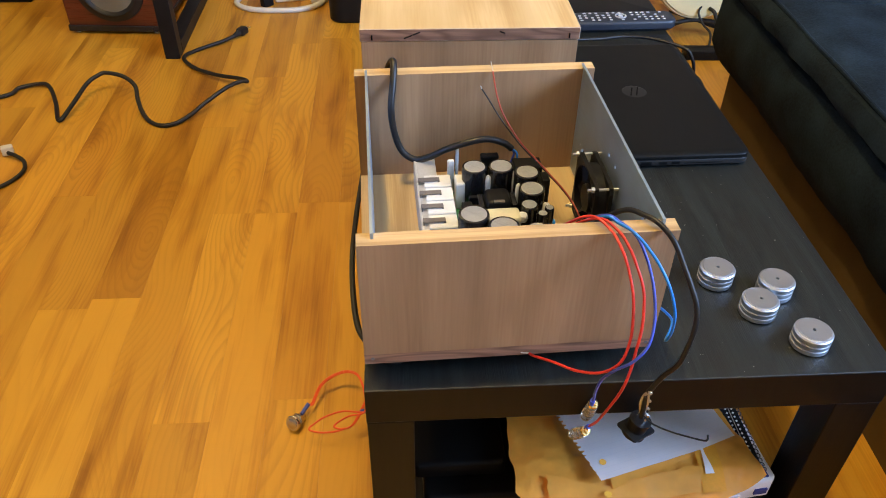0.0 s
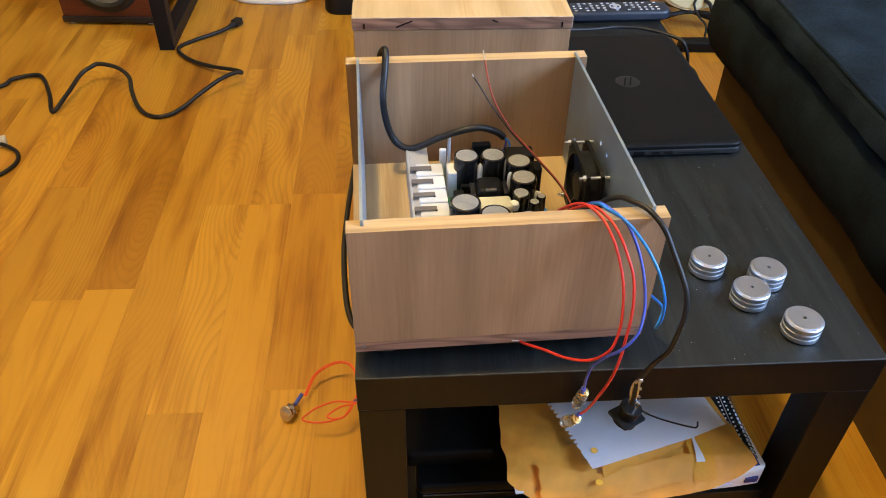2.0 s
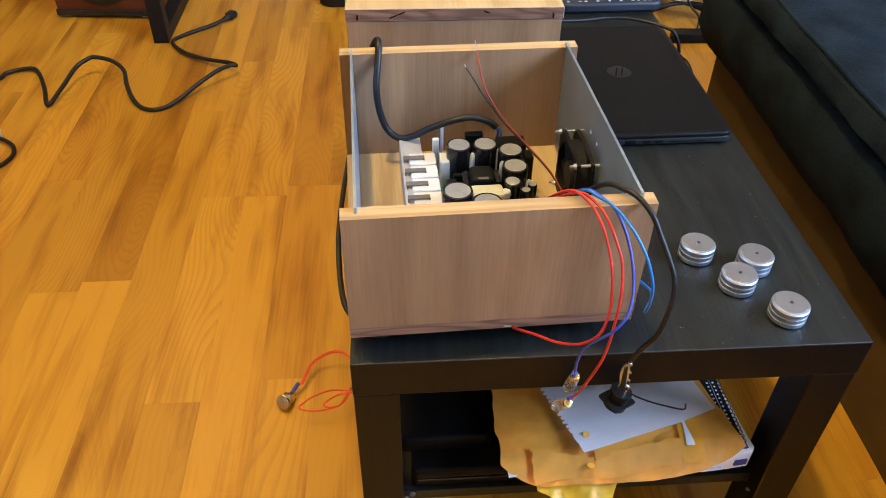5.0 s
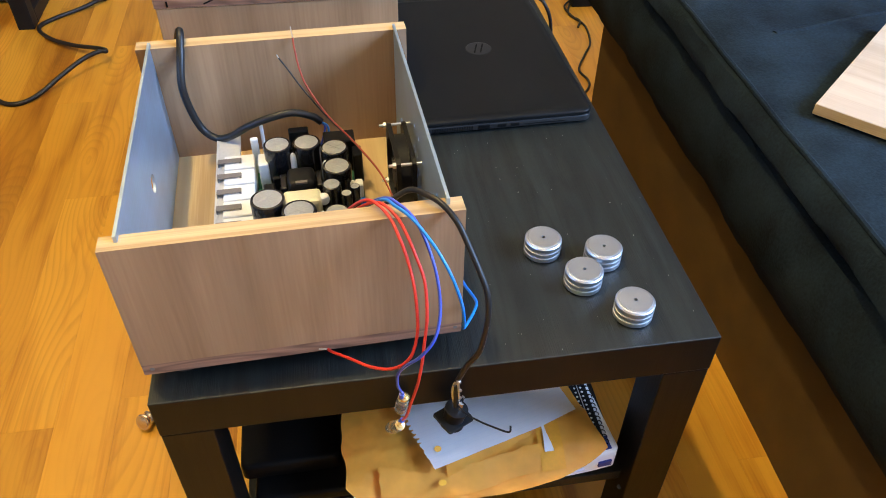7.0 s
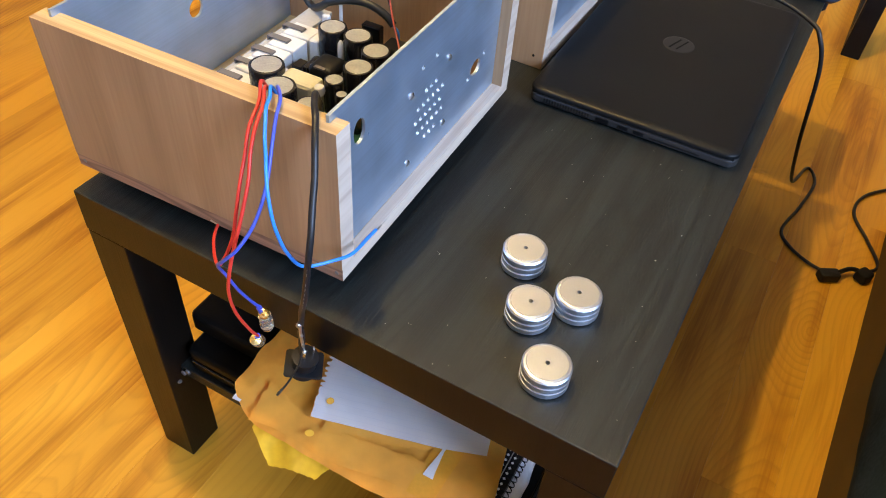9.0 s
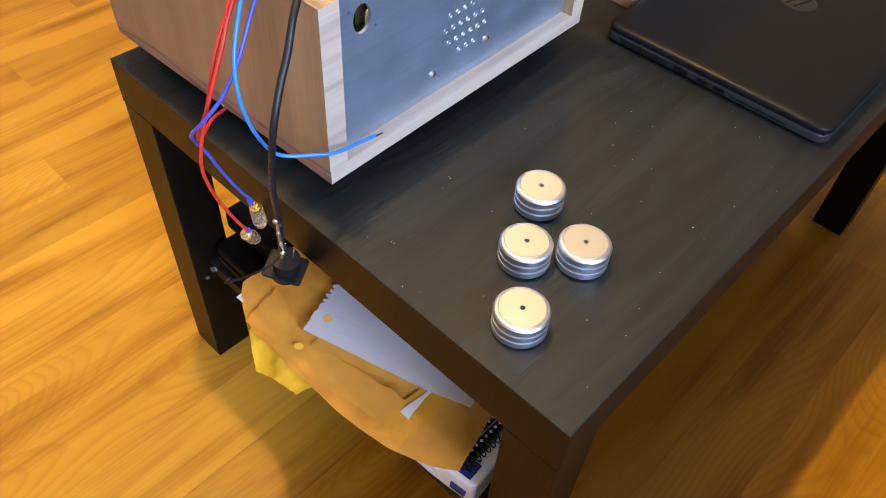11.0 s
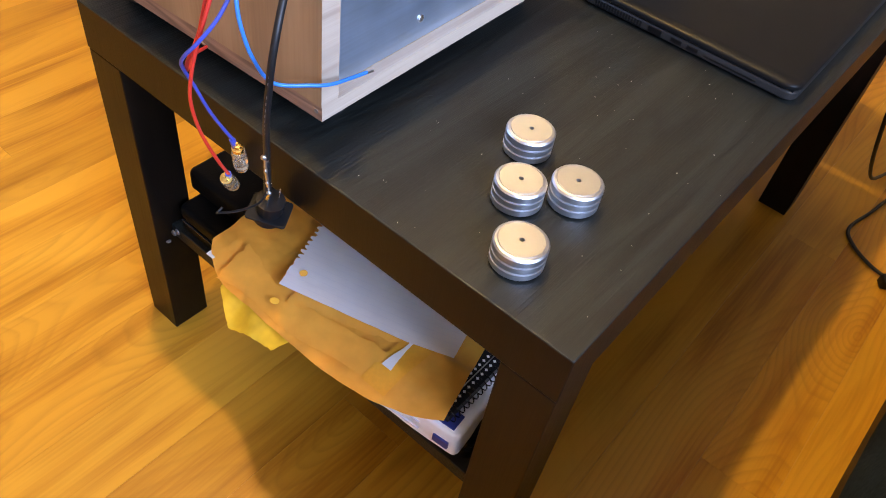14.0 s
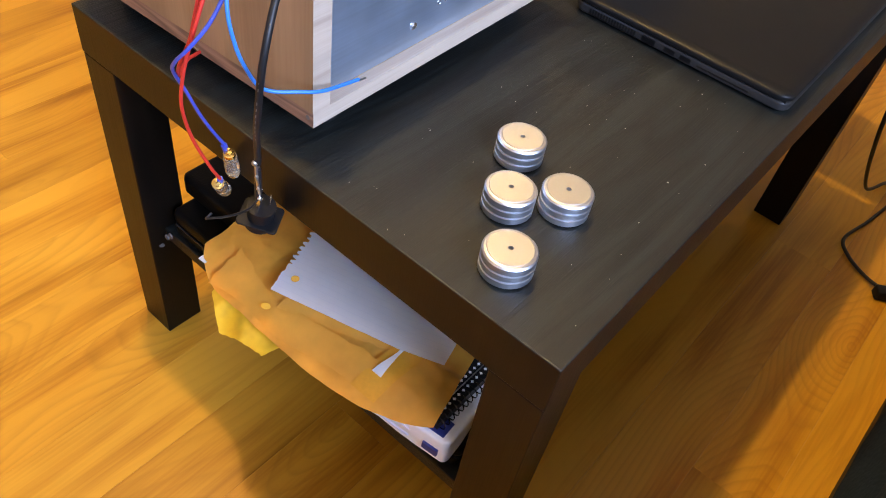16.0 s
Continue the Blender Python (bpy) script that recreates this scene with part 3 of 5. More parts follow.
def square_ring(side, hole, depth, seg=48):
    bm = bmesh.new()
    h = side / 2
    rows = []
    for x, kind in ((0, "o"), (depth, "o"), (depth, "i"), (0, "i")):
        ring = []
        for k in range(seg):
            a = 2 * math.pi * k / seg
            c, s = math.cos(a), math.sin(a)
            if kind == "o":
                q = min(h / max(abs(c), abs(s), 1e-6), h * 1.32)
            else:
                q = hole
            ring.append(bm.verts.new((x, q * c, q * s)))
        rows.append(ring)
    rows.append(rows[0])
    for a, b in zip(rows, rows[1:]):
        for k in range(seg):
            j = (k + 1) % seg
            bm.faces.new((a[k], a[j], b[j], b[k]))
    bmesh.ops.recalc_face_normals(bm, faces=bm.faces)
    return bm


for x in (0.0, 0.0155):
    part("frame_flange", moved(square_ring(0.080, 0.0375, 0.0045), pose(x, 0, 0)), black_plastic, fan)
part("frame_barrel", moved(lathe([(0.0398, 0.004), (0.0398, 0.016), (0.0376, 0.016), (0.0376, 0.004), (0.0398, 0.004)], 40, cap=False), pose(0, 0, 0, 0, 90, 0)), black_plastic, fan, smooth=True)
part("hub", moved(lathe([(0.0155, 0.002), (0.0165, 0.004), (0.0165, 0.0165)], 28), pose(0, 0, 0, 0, 90, 0)), black_plastic, fan, smooth=True)
for k in range(7):
    bm = bmesh.new()
    rows = []
    for i in range(6):
        r = 0.016 + 0.0205 * i / 5
        tw = 0.75 - 0.25 * i / 5
        rows.append([bm.verts.new((0.0095 + s * 0.006, r, s * 0.010 * tw * 1.4 + t)) for s, t in ((-1, 0), (0, 0.0012), (1, 0), (0, -0.0006))])
    for a, b in zip(rows, rows[1:]):
        for i in range(4):
            j = (i + 1) % 4
            bm.faces.new((a[i], a[j], b[j], b[i]))
    bm.faces.new(rows[0])
    bm.faces.new(list(reversed(rows[-1])))
    bmesh.ops.recalc_face_normals(bm, faces=bm.faces)
    part("blade", moved(bm, pose(0, 0, 0, 360 / 7 * k)), black_plastic, fan)
for k in range(3):
    part("strut", moved(box(0.0165, 0.0195, -0.002, 0.002, 0.012, 0.0385), pose(0, 0, 0, 120 * k + 20)), black_plastic, fan)
for sy in (-1, 1):
    for sz in (-1, 1):
        b = part("bolt", moved(lathe([(0.0016, -0.0075), (0.0016, 0.0262)], 12), pose(0, sy * 0.0357, sz * 0.0357, 0, 90, 0)), steel, fan, smooth=True)
        part("nut", moved(lathe([(0.0034, -0.0032), (0.0034, -0.0003)], 6), pose(0, sy * 0.0357, sz * 0.0357, 0, 90, 0)), steel, b)

# amplifier module inside the case
FLOOR_Z = BASE_Z + BASE_T
module = thing("amplifier_module", "green circuit board crowded with black capacitors and white parts", "circuit board", amp.matrix_basis @ pose(0, 0, FLOOR_Z))


x0, y0 = 0.073, 0.085
x1, y1 = 0.222, 0.284
part("board", box(x0, x1, y0, y1, 0.010, 0.0118, 0.0003), pcb_green, module)
for sx in (x0 + 0.006, x1 - 0.006):
    for sy in (y0 + 0.006, y1 - 0.006):
        s = part("standoff", lathe([(0.003, 0), (0.003, 0.010)], 6), steel, module)
        s.location = (sx, sy, 0)
bm = box(x0 - 0.006, x0 - 0.003, y0, y1 + 0.004, 0.0, 0.040, 0.0004)
box(x0 - 0.003, x0 + 0.020, y0, y1 + 0.004, 0.036, 0.040, 0.0004, bm=bm)
part("heat_sink", bm, sink_grey, module, "folded aluminium heat sink along the board")
for i in range(6):
    y = y0 + 0.016 + i * 0.0265
    w = part("white_block", box(x0 + 0.003, x0 + 0.035, y - 0.0120, y + 0.0120, 0.012, 0.0430, 0.0010), white_part, module, "white power device cover")
    bm = box(x0 - 0.0035, x0 + 0.0215, y - 0.0040, y + 0.0040, 0.0440, 0.0452, 0.0004)
    box(x0 + 0.0195, x0 + 0.0215, y - 0.0040, y + 0.0040, 0.0431, 0.0440, bm=bm)
    box(x0 - 0.0035, x0 - 0.0022, y - 0.0040, y + 0.0040, 0.0300, 0.0440, bm=bm)
    part("clip", bm, grey_clip, w, "dark grey bent clamp strip")
part("output_coil", box(x0 - 0.001, x0 + 0.028, y0 + 0.002, y0 + 0.022, 0.012, 0.050, 0.001), grey_clip, module)


def capacitor(x, y, r, top, parent):
    u, v = local(x, y)
    h = top - FLOOR_Z
    c = part("capacitor", lathe([(r * 0.97, 0.012), (r, 0.014), (r * 0.94, 0.0175), (r, 0.020), (r, h - 0.0022), (r * 0.97, h - 0.0006), (r * 0.86, h), (r * 0.80, h - 0.0007), (r * 0.80, h - 0.0014)], 32), black_gloss, parent, smooth=True)
    c.location = (u, v, 0)
    bm = lathe([(r * 0.83, h - 0.0022), (r * 0.83, h - 0.0003), (r * 0.78, h)], 28)
    for a in (20, 80, 140):
        moved_bm = box(-r * 0.7, r * 0.7, -0.0003, 0.0003, h - 0.0001, h + 0.0002)
        me = bpy.data.meshes.new("vent")
        moved(moved_bm, pose(0, 0, 0, 0, 0, a)).to_mesh(me)
        moved_bm.free()
        bm.from_mesh(me)
        bpy.data.meshes.remove(me)
    part("can_top", bm, cap_top, c, "grey aluminium top with a scored vent")
    return c


for x, y, r, top in ((0.129, 0.247, 0.0148, 0.551), (0.160, 0.246, 0.0148, 0.552), (0.189, 0.234, 0.0148, 0.551), (0.190, 0.202, 0.0148, 0.550), (0.120, 0.154, 0.0170, 0.552), (0.150, 0.132, 0.0170, 0.552), (0.183, 0.173, 0.0095, 0.549), (0.197, 0.164, 0.0058, 0.543), (0.206, 0.174, 0.0052, 0.543), (0.186, 0.130, 0.0125, 0.548)):
    capacitor(x, y, r, top, module)
u, v = local(0.152, 0.205)
bm = box(u - 0.024, u + 0.020, v - 0.016, v + 0.016, 0.012, 0.030, 0.0015)
box(u - 0.0145, u + 0.0145, v - 0.0155, v + 0.0155, 0.024, 0.054, 0.006, 3, bm=bm)
tr = part("transformer", bm, black_plastic, module, "black ferrite transformer with a taped winding", smooth=True)
for v0, x_in in ((v - 0.0205, 0.034), (v + 0.0155, 0.030)):
    part("bobbin_flange", box(u - x_in, u + 0.022, v0, v0 + 0.005, 0.012, 0.040, 0.0008), black_plastic, tr)
for sx in (-1, 1):
    part("core_leg", box(u + sx * 0.0185 - 0.0032, u + sx * 0.0185 + 0.0032, v - 0.0125, v + 0.0125, 0.030, 0.0475, 0.0012, 2), black_gloss, tr, "dark ferrite leg")
part("print_mark", box(u - 0.006, u + 0.006, v - 0.0150, v - 0.0110, 0.0525, 0.0543), grey_clip, tr, "dull bar of printing")
for sx, dv in ((-0.030, 0.006), (-0.030, -0.008)):
    part("choke", lathe([(0.0045, 0.012), (0.0052, 0.014), (0.0052, 0.026), (0.0030, 0.027)], 16), black_gloss, module, smooth=True).location = (u + sx, v + dv, 0)
u, v = local(0.153, 0.162)
bm = box(u - 0.019, u + 0.019, v - 0.011, v + 0.011, 0.012, 0.060, 0.004, 2)
part("film_coil", bm, cream_tape, module, "cream tape-wrapped coil")
for sx in (-1, 1):
    b = part("glue_blob", moved(lathe([(0.001, -0.006), (0.005, -0.004), (0.0062, 0), (0.005, 0.004), (0.001, 0.006)], 14), pose(u + sx * 0.021, v - 0.002 * sx, 0.054)), white_part, module, smooth=True)
for x, y, w, d, h, m in ((0.103, 0.272, 0.008, 0.006, 0.058, white_part), (0.112, 0.246, 0.011, 0.022, 0.048, white_part), (0.1115, 0.286, 0.004, 0.003, 0.067, white_part), (0.118, 0.205, 0.012, 0.016, 0.040, black_plastic), (0.151, 0.286, 0.022, 0.010, 0.056, black_plastic), (0.195, 0.270, 0.034, 0.022, 0.054, black_plastic), (0.213, 0.246, 0.010, 0.018, 0.050, black_plastic), (0.212, 0.215, 0.008, 0.012, 0.030, white_part), (0.214, 0.185, 0.006, 0.008, 0.030, sky_wire), (0.208, 0.140, 0.012, 0.014, 0.026, white_part)):
    u, v = local(x, y)
    part("component", box(u - w / 2, u + w / 2, v - d / 2, v + d / 2, 0.012, h, 0.0012), m, module)
rng = random.Random(9)
for i in range(26):
    u, v = (rng.uniform(x0 + 0.037, x0 + 0.044), rng.uniform(y0 + 0.004, y1 - 0.004)) if i < 12 else (rng.uniform(x1 - 0.022, x1 - 0.003), rng.uniform(y0 + 0.02, y1 - 0.01))
    w, d, h = rng.choice(((0.0016, 0.0032, 0.0010), (0.0032, 0.0016, 0.0010), (0.0045, 0.0025, 0.0018), (0.0022, 0.0022, 0.0050)))
    part("chip", box(u - w / 2, u + w / 2, v - d / 2, v + d / 2, 0.0116, 0.0118 + h, 0.0002), rng.choice((black_plastic, white_part, copper, cap_top)), module)
for x, y, h in ((0.1445, 0.238, 0.058), (0.1745, 0.242, 0.060), (0.178, 0.222, 0.056), (0.205, 0.192, 0.050), (0.172, 0.150, 0.047), (0.199, 0.150, 0.046)):
    u, v = local(x, y)
    c = part("glue_bead", lathe([(0.0030, 0.012), (0.0034, h - 0.010), (0.0030, h - 0.003), (0.0012, h)], 12), white_part, module, smooth=True)
    c.location = (u, v, 0)


# ---- wires of the amplifier ----
def cable(name, points, r, material, label, category="wire", group=""):
    t = thing(name, label, category, group=group)
    part("insulation", tube(points, r), material, t, smooth=True)
    return t


def bare_tip(a, b, parent, r=0.0007):
    part("bare_strands", tube([a, ((Vector(a) + Vector(b)) / 2), b], r, 8, 4), copper, parent, smooth=True)


cord = cable("mains_cord", [(0.000, 0.43, 0.475), (0.012, 0.40, 0.53), (0.028, 0.368, 0.61), (0.0373, 0.3493, 0.636), (0.0370, 0.330, 0.622), (0.0335, 0.313, 0.592), (0.0365, 0.312, 0.560), (0.0450, 0.310, 0.535), (0.0600, 0.304, 0.526), (0.0780, 0.294, 0.535), (0.0980, 0.285, 0.551), (0.1250, 0.281, 0.563), (0.1478, 0.283, 0.5655), (0.1680, 0.285, 0.5580), (0.1774, 0.285, 0.5500)], 0.0042, black_rubber, "thick black mains cord draped over the back of the open case", "cable")
part("blue_core", tube([(0.1770, 0.285, 0.5500), (0.184, 0.283, 0.545), (0.184, 0.283, 0.530), (0.179, 0.282, 0.515)], 0.0013), sky_wire, cord, smooth=True)
part("red_core", tube([(0.1770, 0.2845, 0.5500), (0.181, 0.286, 0.543), (0.178, 0.288, 0.528), (0.173, 0.286, 0.515)], 0.0013), blue_wire, cord, smooth=True)

lead = cable("fan_lead", [(0.2475, 0.1715, 0.516), (0.2340, 0.2075, 0.532), (0.2105, 0.2465, 0.545), (0.1845, 0.2725, 0.564), (0.162, 0.289, 0.590), (0.148, 0.299, 0.610), (0.140, 0.304, 0.621)], 0.0008, black_rubber, "thin twisted red and black fan lead with bare tips", "wire")
part("red_strand", tube([(0.247, 0.169, 0.5195), (0.2335, 0.205, 0.5355), (0.2103, 0.244, 0.5487), (0.1850, 0.270, 0.568), (0.167, 0.290, 0.591), (0.160, 0.306, 0.606), (0.157, 0.322, 0.620), (0.156, 0.333, 0.6280)], 0.0010), dull_red_wire, lead, smooth=True)
bare_tip((0.140, 0.304, 0.621), (0.1385, 0.3045, 0.6245), lead, 0.0006)
bare_tip((0.156, 0.333, 0.6280), (0.1545, 0.345, 0.6350), lead, 0.0006)


def binding_post(at, top, tilt, parent):
    """A gold screw post in a clear sleeve, hanging from its crimped wire."""
    m = pose(*at, *tilt)
    p = part("binding_post", moved(lathe([(0.0024, 0.010), (0.0050, 0.0105), (0.0050, 0.014), (0.0032, 0.0145), (0.0032, 0.0175), (0.0012, 0.018), (0.0010, 0.020)], 20), m), gold, parent, "gold screw terminal", smooth=True)
    part("clear_sleeve", moved(lathe([(0.0056, -0.012), (0.0062, -0.010), (0.0062, 0.000), (0.0054, 0.002), (0.0060, 0.004), (0.0056, 0.0104)], 22), m), clear_plastic, p, "clear plastic sleeve", smooth=True)
    part("collar", moved(lathe([(0.0042, -0.015), (0.0050, -0.0145), (0.0050, -0.0122), (0.0040, -0.012)], 20), m), steel, p, smooth=True)
    part("crimp_sleeve", tube([top, Vector(top).lerp(Vector(at), 0.22), Vector(top).lerp(Vector(at), 0.42)], 0.0026, 12, 4), blue_wire, parent, "blue crimp sleeve", smooth=True)


TOP = 0.631
red_a = cable("speaker_wire", [(0.175, 0.115, 0.5350), (0.195, 0.072, 0.5950), (0.213, 0.044, 0.6280), (0.227, 0.024, 0.6275), (0.234, 0.003, 0.6200), (0.239, -0.010, 0.6060), (0.242, -0.022, 0.5900), (0.243, -0.031, 0.5700), (0.242, -0.038, 0.5490), (0.235, -0.044, 0.5280), (0.221, -0.038, 0.5090), (0.203, -0.024, 0.4970), (0.185, -0.006, 0.4900), (0.170, 0.012, 0.4800), (0.166, 0.018, 0.4775)], 0.0014, red_wire, "red speaker wire hanging over the front board", group="wires over the front board")
bare_tip((0.166, 0.0185, 0.4775), (0.1575, 0.0190, 0.4780), red_a)
red_b = cable("speaker_wire", [(0.178, 0.112, 0.5350), (0.200, 0.070, 0.5950), (0.220, 0.040, 0.6280), (0.233, 0.021, 0.6285), (0.240, 0.003, 0.6225), (0.245, -0.010, 0.6120), (0.250, -0.021, 0.5970), (0.251, -0.030, 0.5810), (0.250, -0.038, 0.5630), (0.247, -0.044, 0.5440), (0.244, -0.049, 0.5230), (0.240, -0.050, 0.4980), (0.235, -0.042, 0.4630), (0.232, -0.028, 0.4250), (0.229, -0.018, 0.4040)], 0.0014, red_wire, "red speaker wire ending in a gold terminal", group="wires over the front board")
binding_post((0.2215, -0.0125, 0.3865), (0.2285, -0.018, 0.4040), (28, 22, 0), red_b)
blue_a = cable("speaker_wire", [(0.172, 0.112, 0.5350), (0.205, 0.072, 0.5950), (0.226, 0.046, 0.6270), (0.238, 0.034, 0.6280), (0.248, 0.016, 0.6265), (0.255, 0.001, 0.6150), (0.260, -0.012, 0.5990), (0.262, -0.024, 0.5830), (0.261, -0.036, 0.5680), (0.255, -0.048, 0.5530), (0.243, -0.052, 0.5380), (0.231, -0.047, 0.5220), (0.225, -0.036, 0.4980), (0.225, -0.026, 0.4700), (0.228, -0.017, 0.4490), (0.230, -0.011, 0.4370)], 0.0014, blue_wire, "dark blue speaker wire ending in a gold terminal", group="wires over the front board")
binding_post((0.2300, -0.0065, 0.415), (0.2295, -0.0115, 0.4370), (10, 8, 0), blue_a)
blue_b = cable("speaker_wire", [(0.180, 0.108, 0.5350), (0.206, 0.068, 0.5970), (0.225, 0.040, 0.6300), (0.234, 0.028, 0.6320), (0.242, 0.014, 0.6340), (0.249, 0.004, 0.6310), (0.255, -0.005, 0.6260), (0.262, -0.014, 0.6180), (0.270, -0.025, 0.6040), (0.276, -0.031, 0.5870), (0.280, -0.032, 0.5700), (0.283, -0.027, 0.5470), (0.286, -0.014, 0.5235), (0.299, 0.008, 0.5185), (0.304, 0.024, 0.5150), (0.300, 0.050, 0.5070), (0.298, 0.066, 0.5030)], 0.0014, sky_wire, "light blue speaker wire bent round the case's corner", group="wires over the front board")
bare_tip((0.2985, 0.0655, 0.5030), (0.2975, 0.0735, 0.5010), blue_b, 0.0010)

inlet = thing("power_lead", "black power lead with a soldered square chassis socket hanging from it", "cable")
part("insulation", tube([(0.200, 0.125, 0.530), (0.225, 0.095, 0.575), (0.248, 0.062, 0.620), (0.262, 0.042, 0.6290), (0.273, 0.028, 0.6285), (0.283, 0.013, 0.6200), (0.291, 0.000, 0.603), (0.297, -0.012, 0.589), (0.302, -0.022, 0.574), (0.303, -0.028, 0.555), (0.301, -0.030, 0.533), (0.297, -0.030, 0.508), (0.288, -0.024, 0.483), (0.281, -0.0190, 0.456)], 0.0026, 12), black_rubber, inlet, smooth=True)
rng = random.Random(2)
pr = spline([(0.3042, -0.0300, 0.558), (0.3022, -0.0325, 0.533), (0.2980, -0.0325, 0.508), (0.2895, -0.0262, 0.484)], 9)
bm = bmesh.new()
for a, b in zip(pr[::2], pr[1::2]):
    if rng.random() < 0.8:
        tube([a, a.lerp(b, 0.5), a.lerp(b, 0.85)], 0.0003, 6, 2, bm=bm)
part("print_mark", bm, grey_clip, inlet, "grey bars of printing along the lead")
sm = pose(0.2790, -0.0180, 0.4000, 6, 10, 32)
body = part("socket_body", moved(lathe([(0.0125, -0.010), (0.0125, -0.002), (0.0105, -0.001), (0.0105, 0.008), (0.0115, 0.009), (0.0115, 0.012), (0.0085, 0.0125)], 28), sm), black_plastic, inlet, smooth=True)
part("flange", moved(rounded(-0.0165, 0.0165, -0.0135, 0.0135, -0.0035, -0.0010, 0.003, 0.0006), sm), black_plastic, body, "square black mounting flange")
for a in (40, 160, 280):
    part("solder_lug", moved(box(-0.0016, 0.0016, 0.0052, 0.0062, 0.010, 0.026, 0.0003), sm @ pose(0, 0, 0, 0, 0, a)), steel, body, "tinned solder lug")
part("bare_strands", tube([(0.281, -0.0205, 0.458), (0.2785, -0.0175, 0.449), (0.2770, -0.0170, 0.437), (0.2790, -0.0185, 0.423)], 0.0016, 8), copper, inlet, "twisted tinned strands", smooth=True)
part("bare_strands", tube([(0.281, -0.0205, 0.456), (0.2818, -0.0215, 0.447), (0.2822, -0.0210, 0.434), (0.2815, -0.0195, 0.421)], 0.0013, 8), copper, inlet, smooth=True)
for x, y, z, r in ((0.2815, -0.0222, 0.4585, 0.0026), (0.2832, -0.0226, 0.4460, 0.0017), (0.2836, -0.0222, 0.4340, 0.0016), (0.2838, -0.0212, 0.4235, 0.0024)):
    part("solder_lump", moved(lathe([(0.0004, -r), (r * 0.8, -r * 0.5), (r, 0), (r * 0.7, r * 0.6), (0.0004, r)], 10), pose(x, y, z, 20, 10, 0)), steel, inlet, "shiny solder lump", smooth=True)
part("core", tube([(0.2800, -0.0190, 0.450), (0.2805, -0.0195, 0.438), (0.2800, -0.0200, 0.418)], 0.0028, 10), black_rubber, inlet, smooth=True)
part("loose_core", tube([(0.2820, -0.0220, 0.422), (0.2875, -0.0340, 0.424), (0.2960, -0.0520, 0.436), (0.3050, -0.0710, 0.452), (0.3115, -0.0860, 0.466), (0.3140, -0.0885, 0.470), (0.3150, -0.0850, 0.473)], 0.0009, 8), black_rubber, inlet, smooth=True)

# push button and its orange-red wires on the floor beside the table
sw = thing("push_button", "dark chrome push button with orange-red wires lying on the floor", "switch")
bmx = pose(-0.142, 0.312, 0.0135, 64, 0, -28) @ Matrix.Diagonal((1.2, 1.2, 1.2, 1))
part("button_body", moved(lathe([(0.0060, -0.016), (0.0075, -0.014), (0.0078, 0.006), (0.0106, 0.0065), (0.0110, 0.0085), (0.0100, 0.0100)], 28), bmx), dark_chrome, sw, smooth=True)
part("button_cap", moved(lathe([(0.0072, 0.0100), (0.0072, 0.0108), (0.0040, 0.0112)], 24), bmx), dark_chrome, sw, smooth=True)
part("lock_nut", moved(lathe([(0.0105, -0.004), (0.0105, 0.0)], 6), bmx), dark_chrome, sw)
part("crimp_sleeve", tube([(-0.134, 0.326, 0.014), (-0.129, 0.334, 0.017), (-0.123, 0.342, 0.021)], 0.0035, 10, 4), blue_wire, sw, "blue crimp sleeves", smooth=True)
rise = [(-0.029, 0.291, 0.058), (-0.016, 0.328, 0.080), (-0.0085, 0.330, 0.14), (-0.0065, 0.33, 0.40), (-0.005, 0.325, 0.449), (0.004, 0.315, 0.4545), (0.025, 0.300, 0.4530), (0.050, 0.290, 0.4525)]
arch = [(-0.118, 0.344, 0.02), (-0.106, 0.374, 0.028), (-0.086, 0.388, 0.036), (-0.062, 0.394, 0.04), (-0.042, 0.383, 0.044), (-0.031, 0.354, 0.048), (-0.025, 0.318, 0.054)]
wide_loop = [(-0.027, 0.289, 0.06), (-0.062, 0.299, 0.05), (-0.089, 0.295, 0.044), (-0.106, 0.286, 0.04), (-0.116, 0.276, 0.036), (-0.093, 0.269, 0.036), (-0.061, 0.269, 0.042), (-0.038, 0.28, 0.052)]
tight_loop = [(-0.027, 0.287, 0.06), (-0.052, 0.287, 0.052), (-0.07, 0.28, 0.046), (-0.075, 0.273, 0.044), (-0.061, 0.269, 0.044), (-0.043, 0.276, 0.05)]
for d, loop in ((0.0, wide_loop), (0.0035, tight_loop)):
    start = [(-0.1235 + d * 0.3, 0.3415, 0.0205)] + [(x + d * (0.6 - 0.12 * i), y - d * 0.8, z) for i, (x, y, z) in enumerate(arch)]
    part("orange_wire", tube(start + loop + [(x + d * 0.4, y - d * 0.3, z) for x, y, z in rise[1:]], 0.0016, 8), orange_wire, sw, smooth=True)
part("cable_tie", moved(lathe([(0.0040, -0.003), (0.0040, 0.003)], 10), pose(-0.029, 0.291, 0.058, 0, 70, 0)), blue_wire, sw)

cable("signal_cable", [(0.004, 0.452, 0.4545), (-0.006, 0.42, 0.4545), (-0.011, 0.36, 0.4535), (-0.016, 0.28, 0.4530), (-0.018, 0.20, 0.4530), (-0.013, 0.12, 0.4535), (-0.004, 0.075, 0.4540), (0.014, 0.060, 0.4540), (0.060, 0.075, 0.4540)], 0.0033, black_rubber, "black cable lying along the table's long edge", "cable")

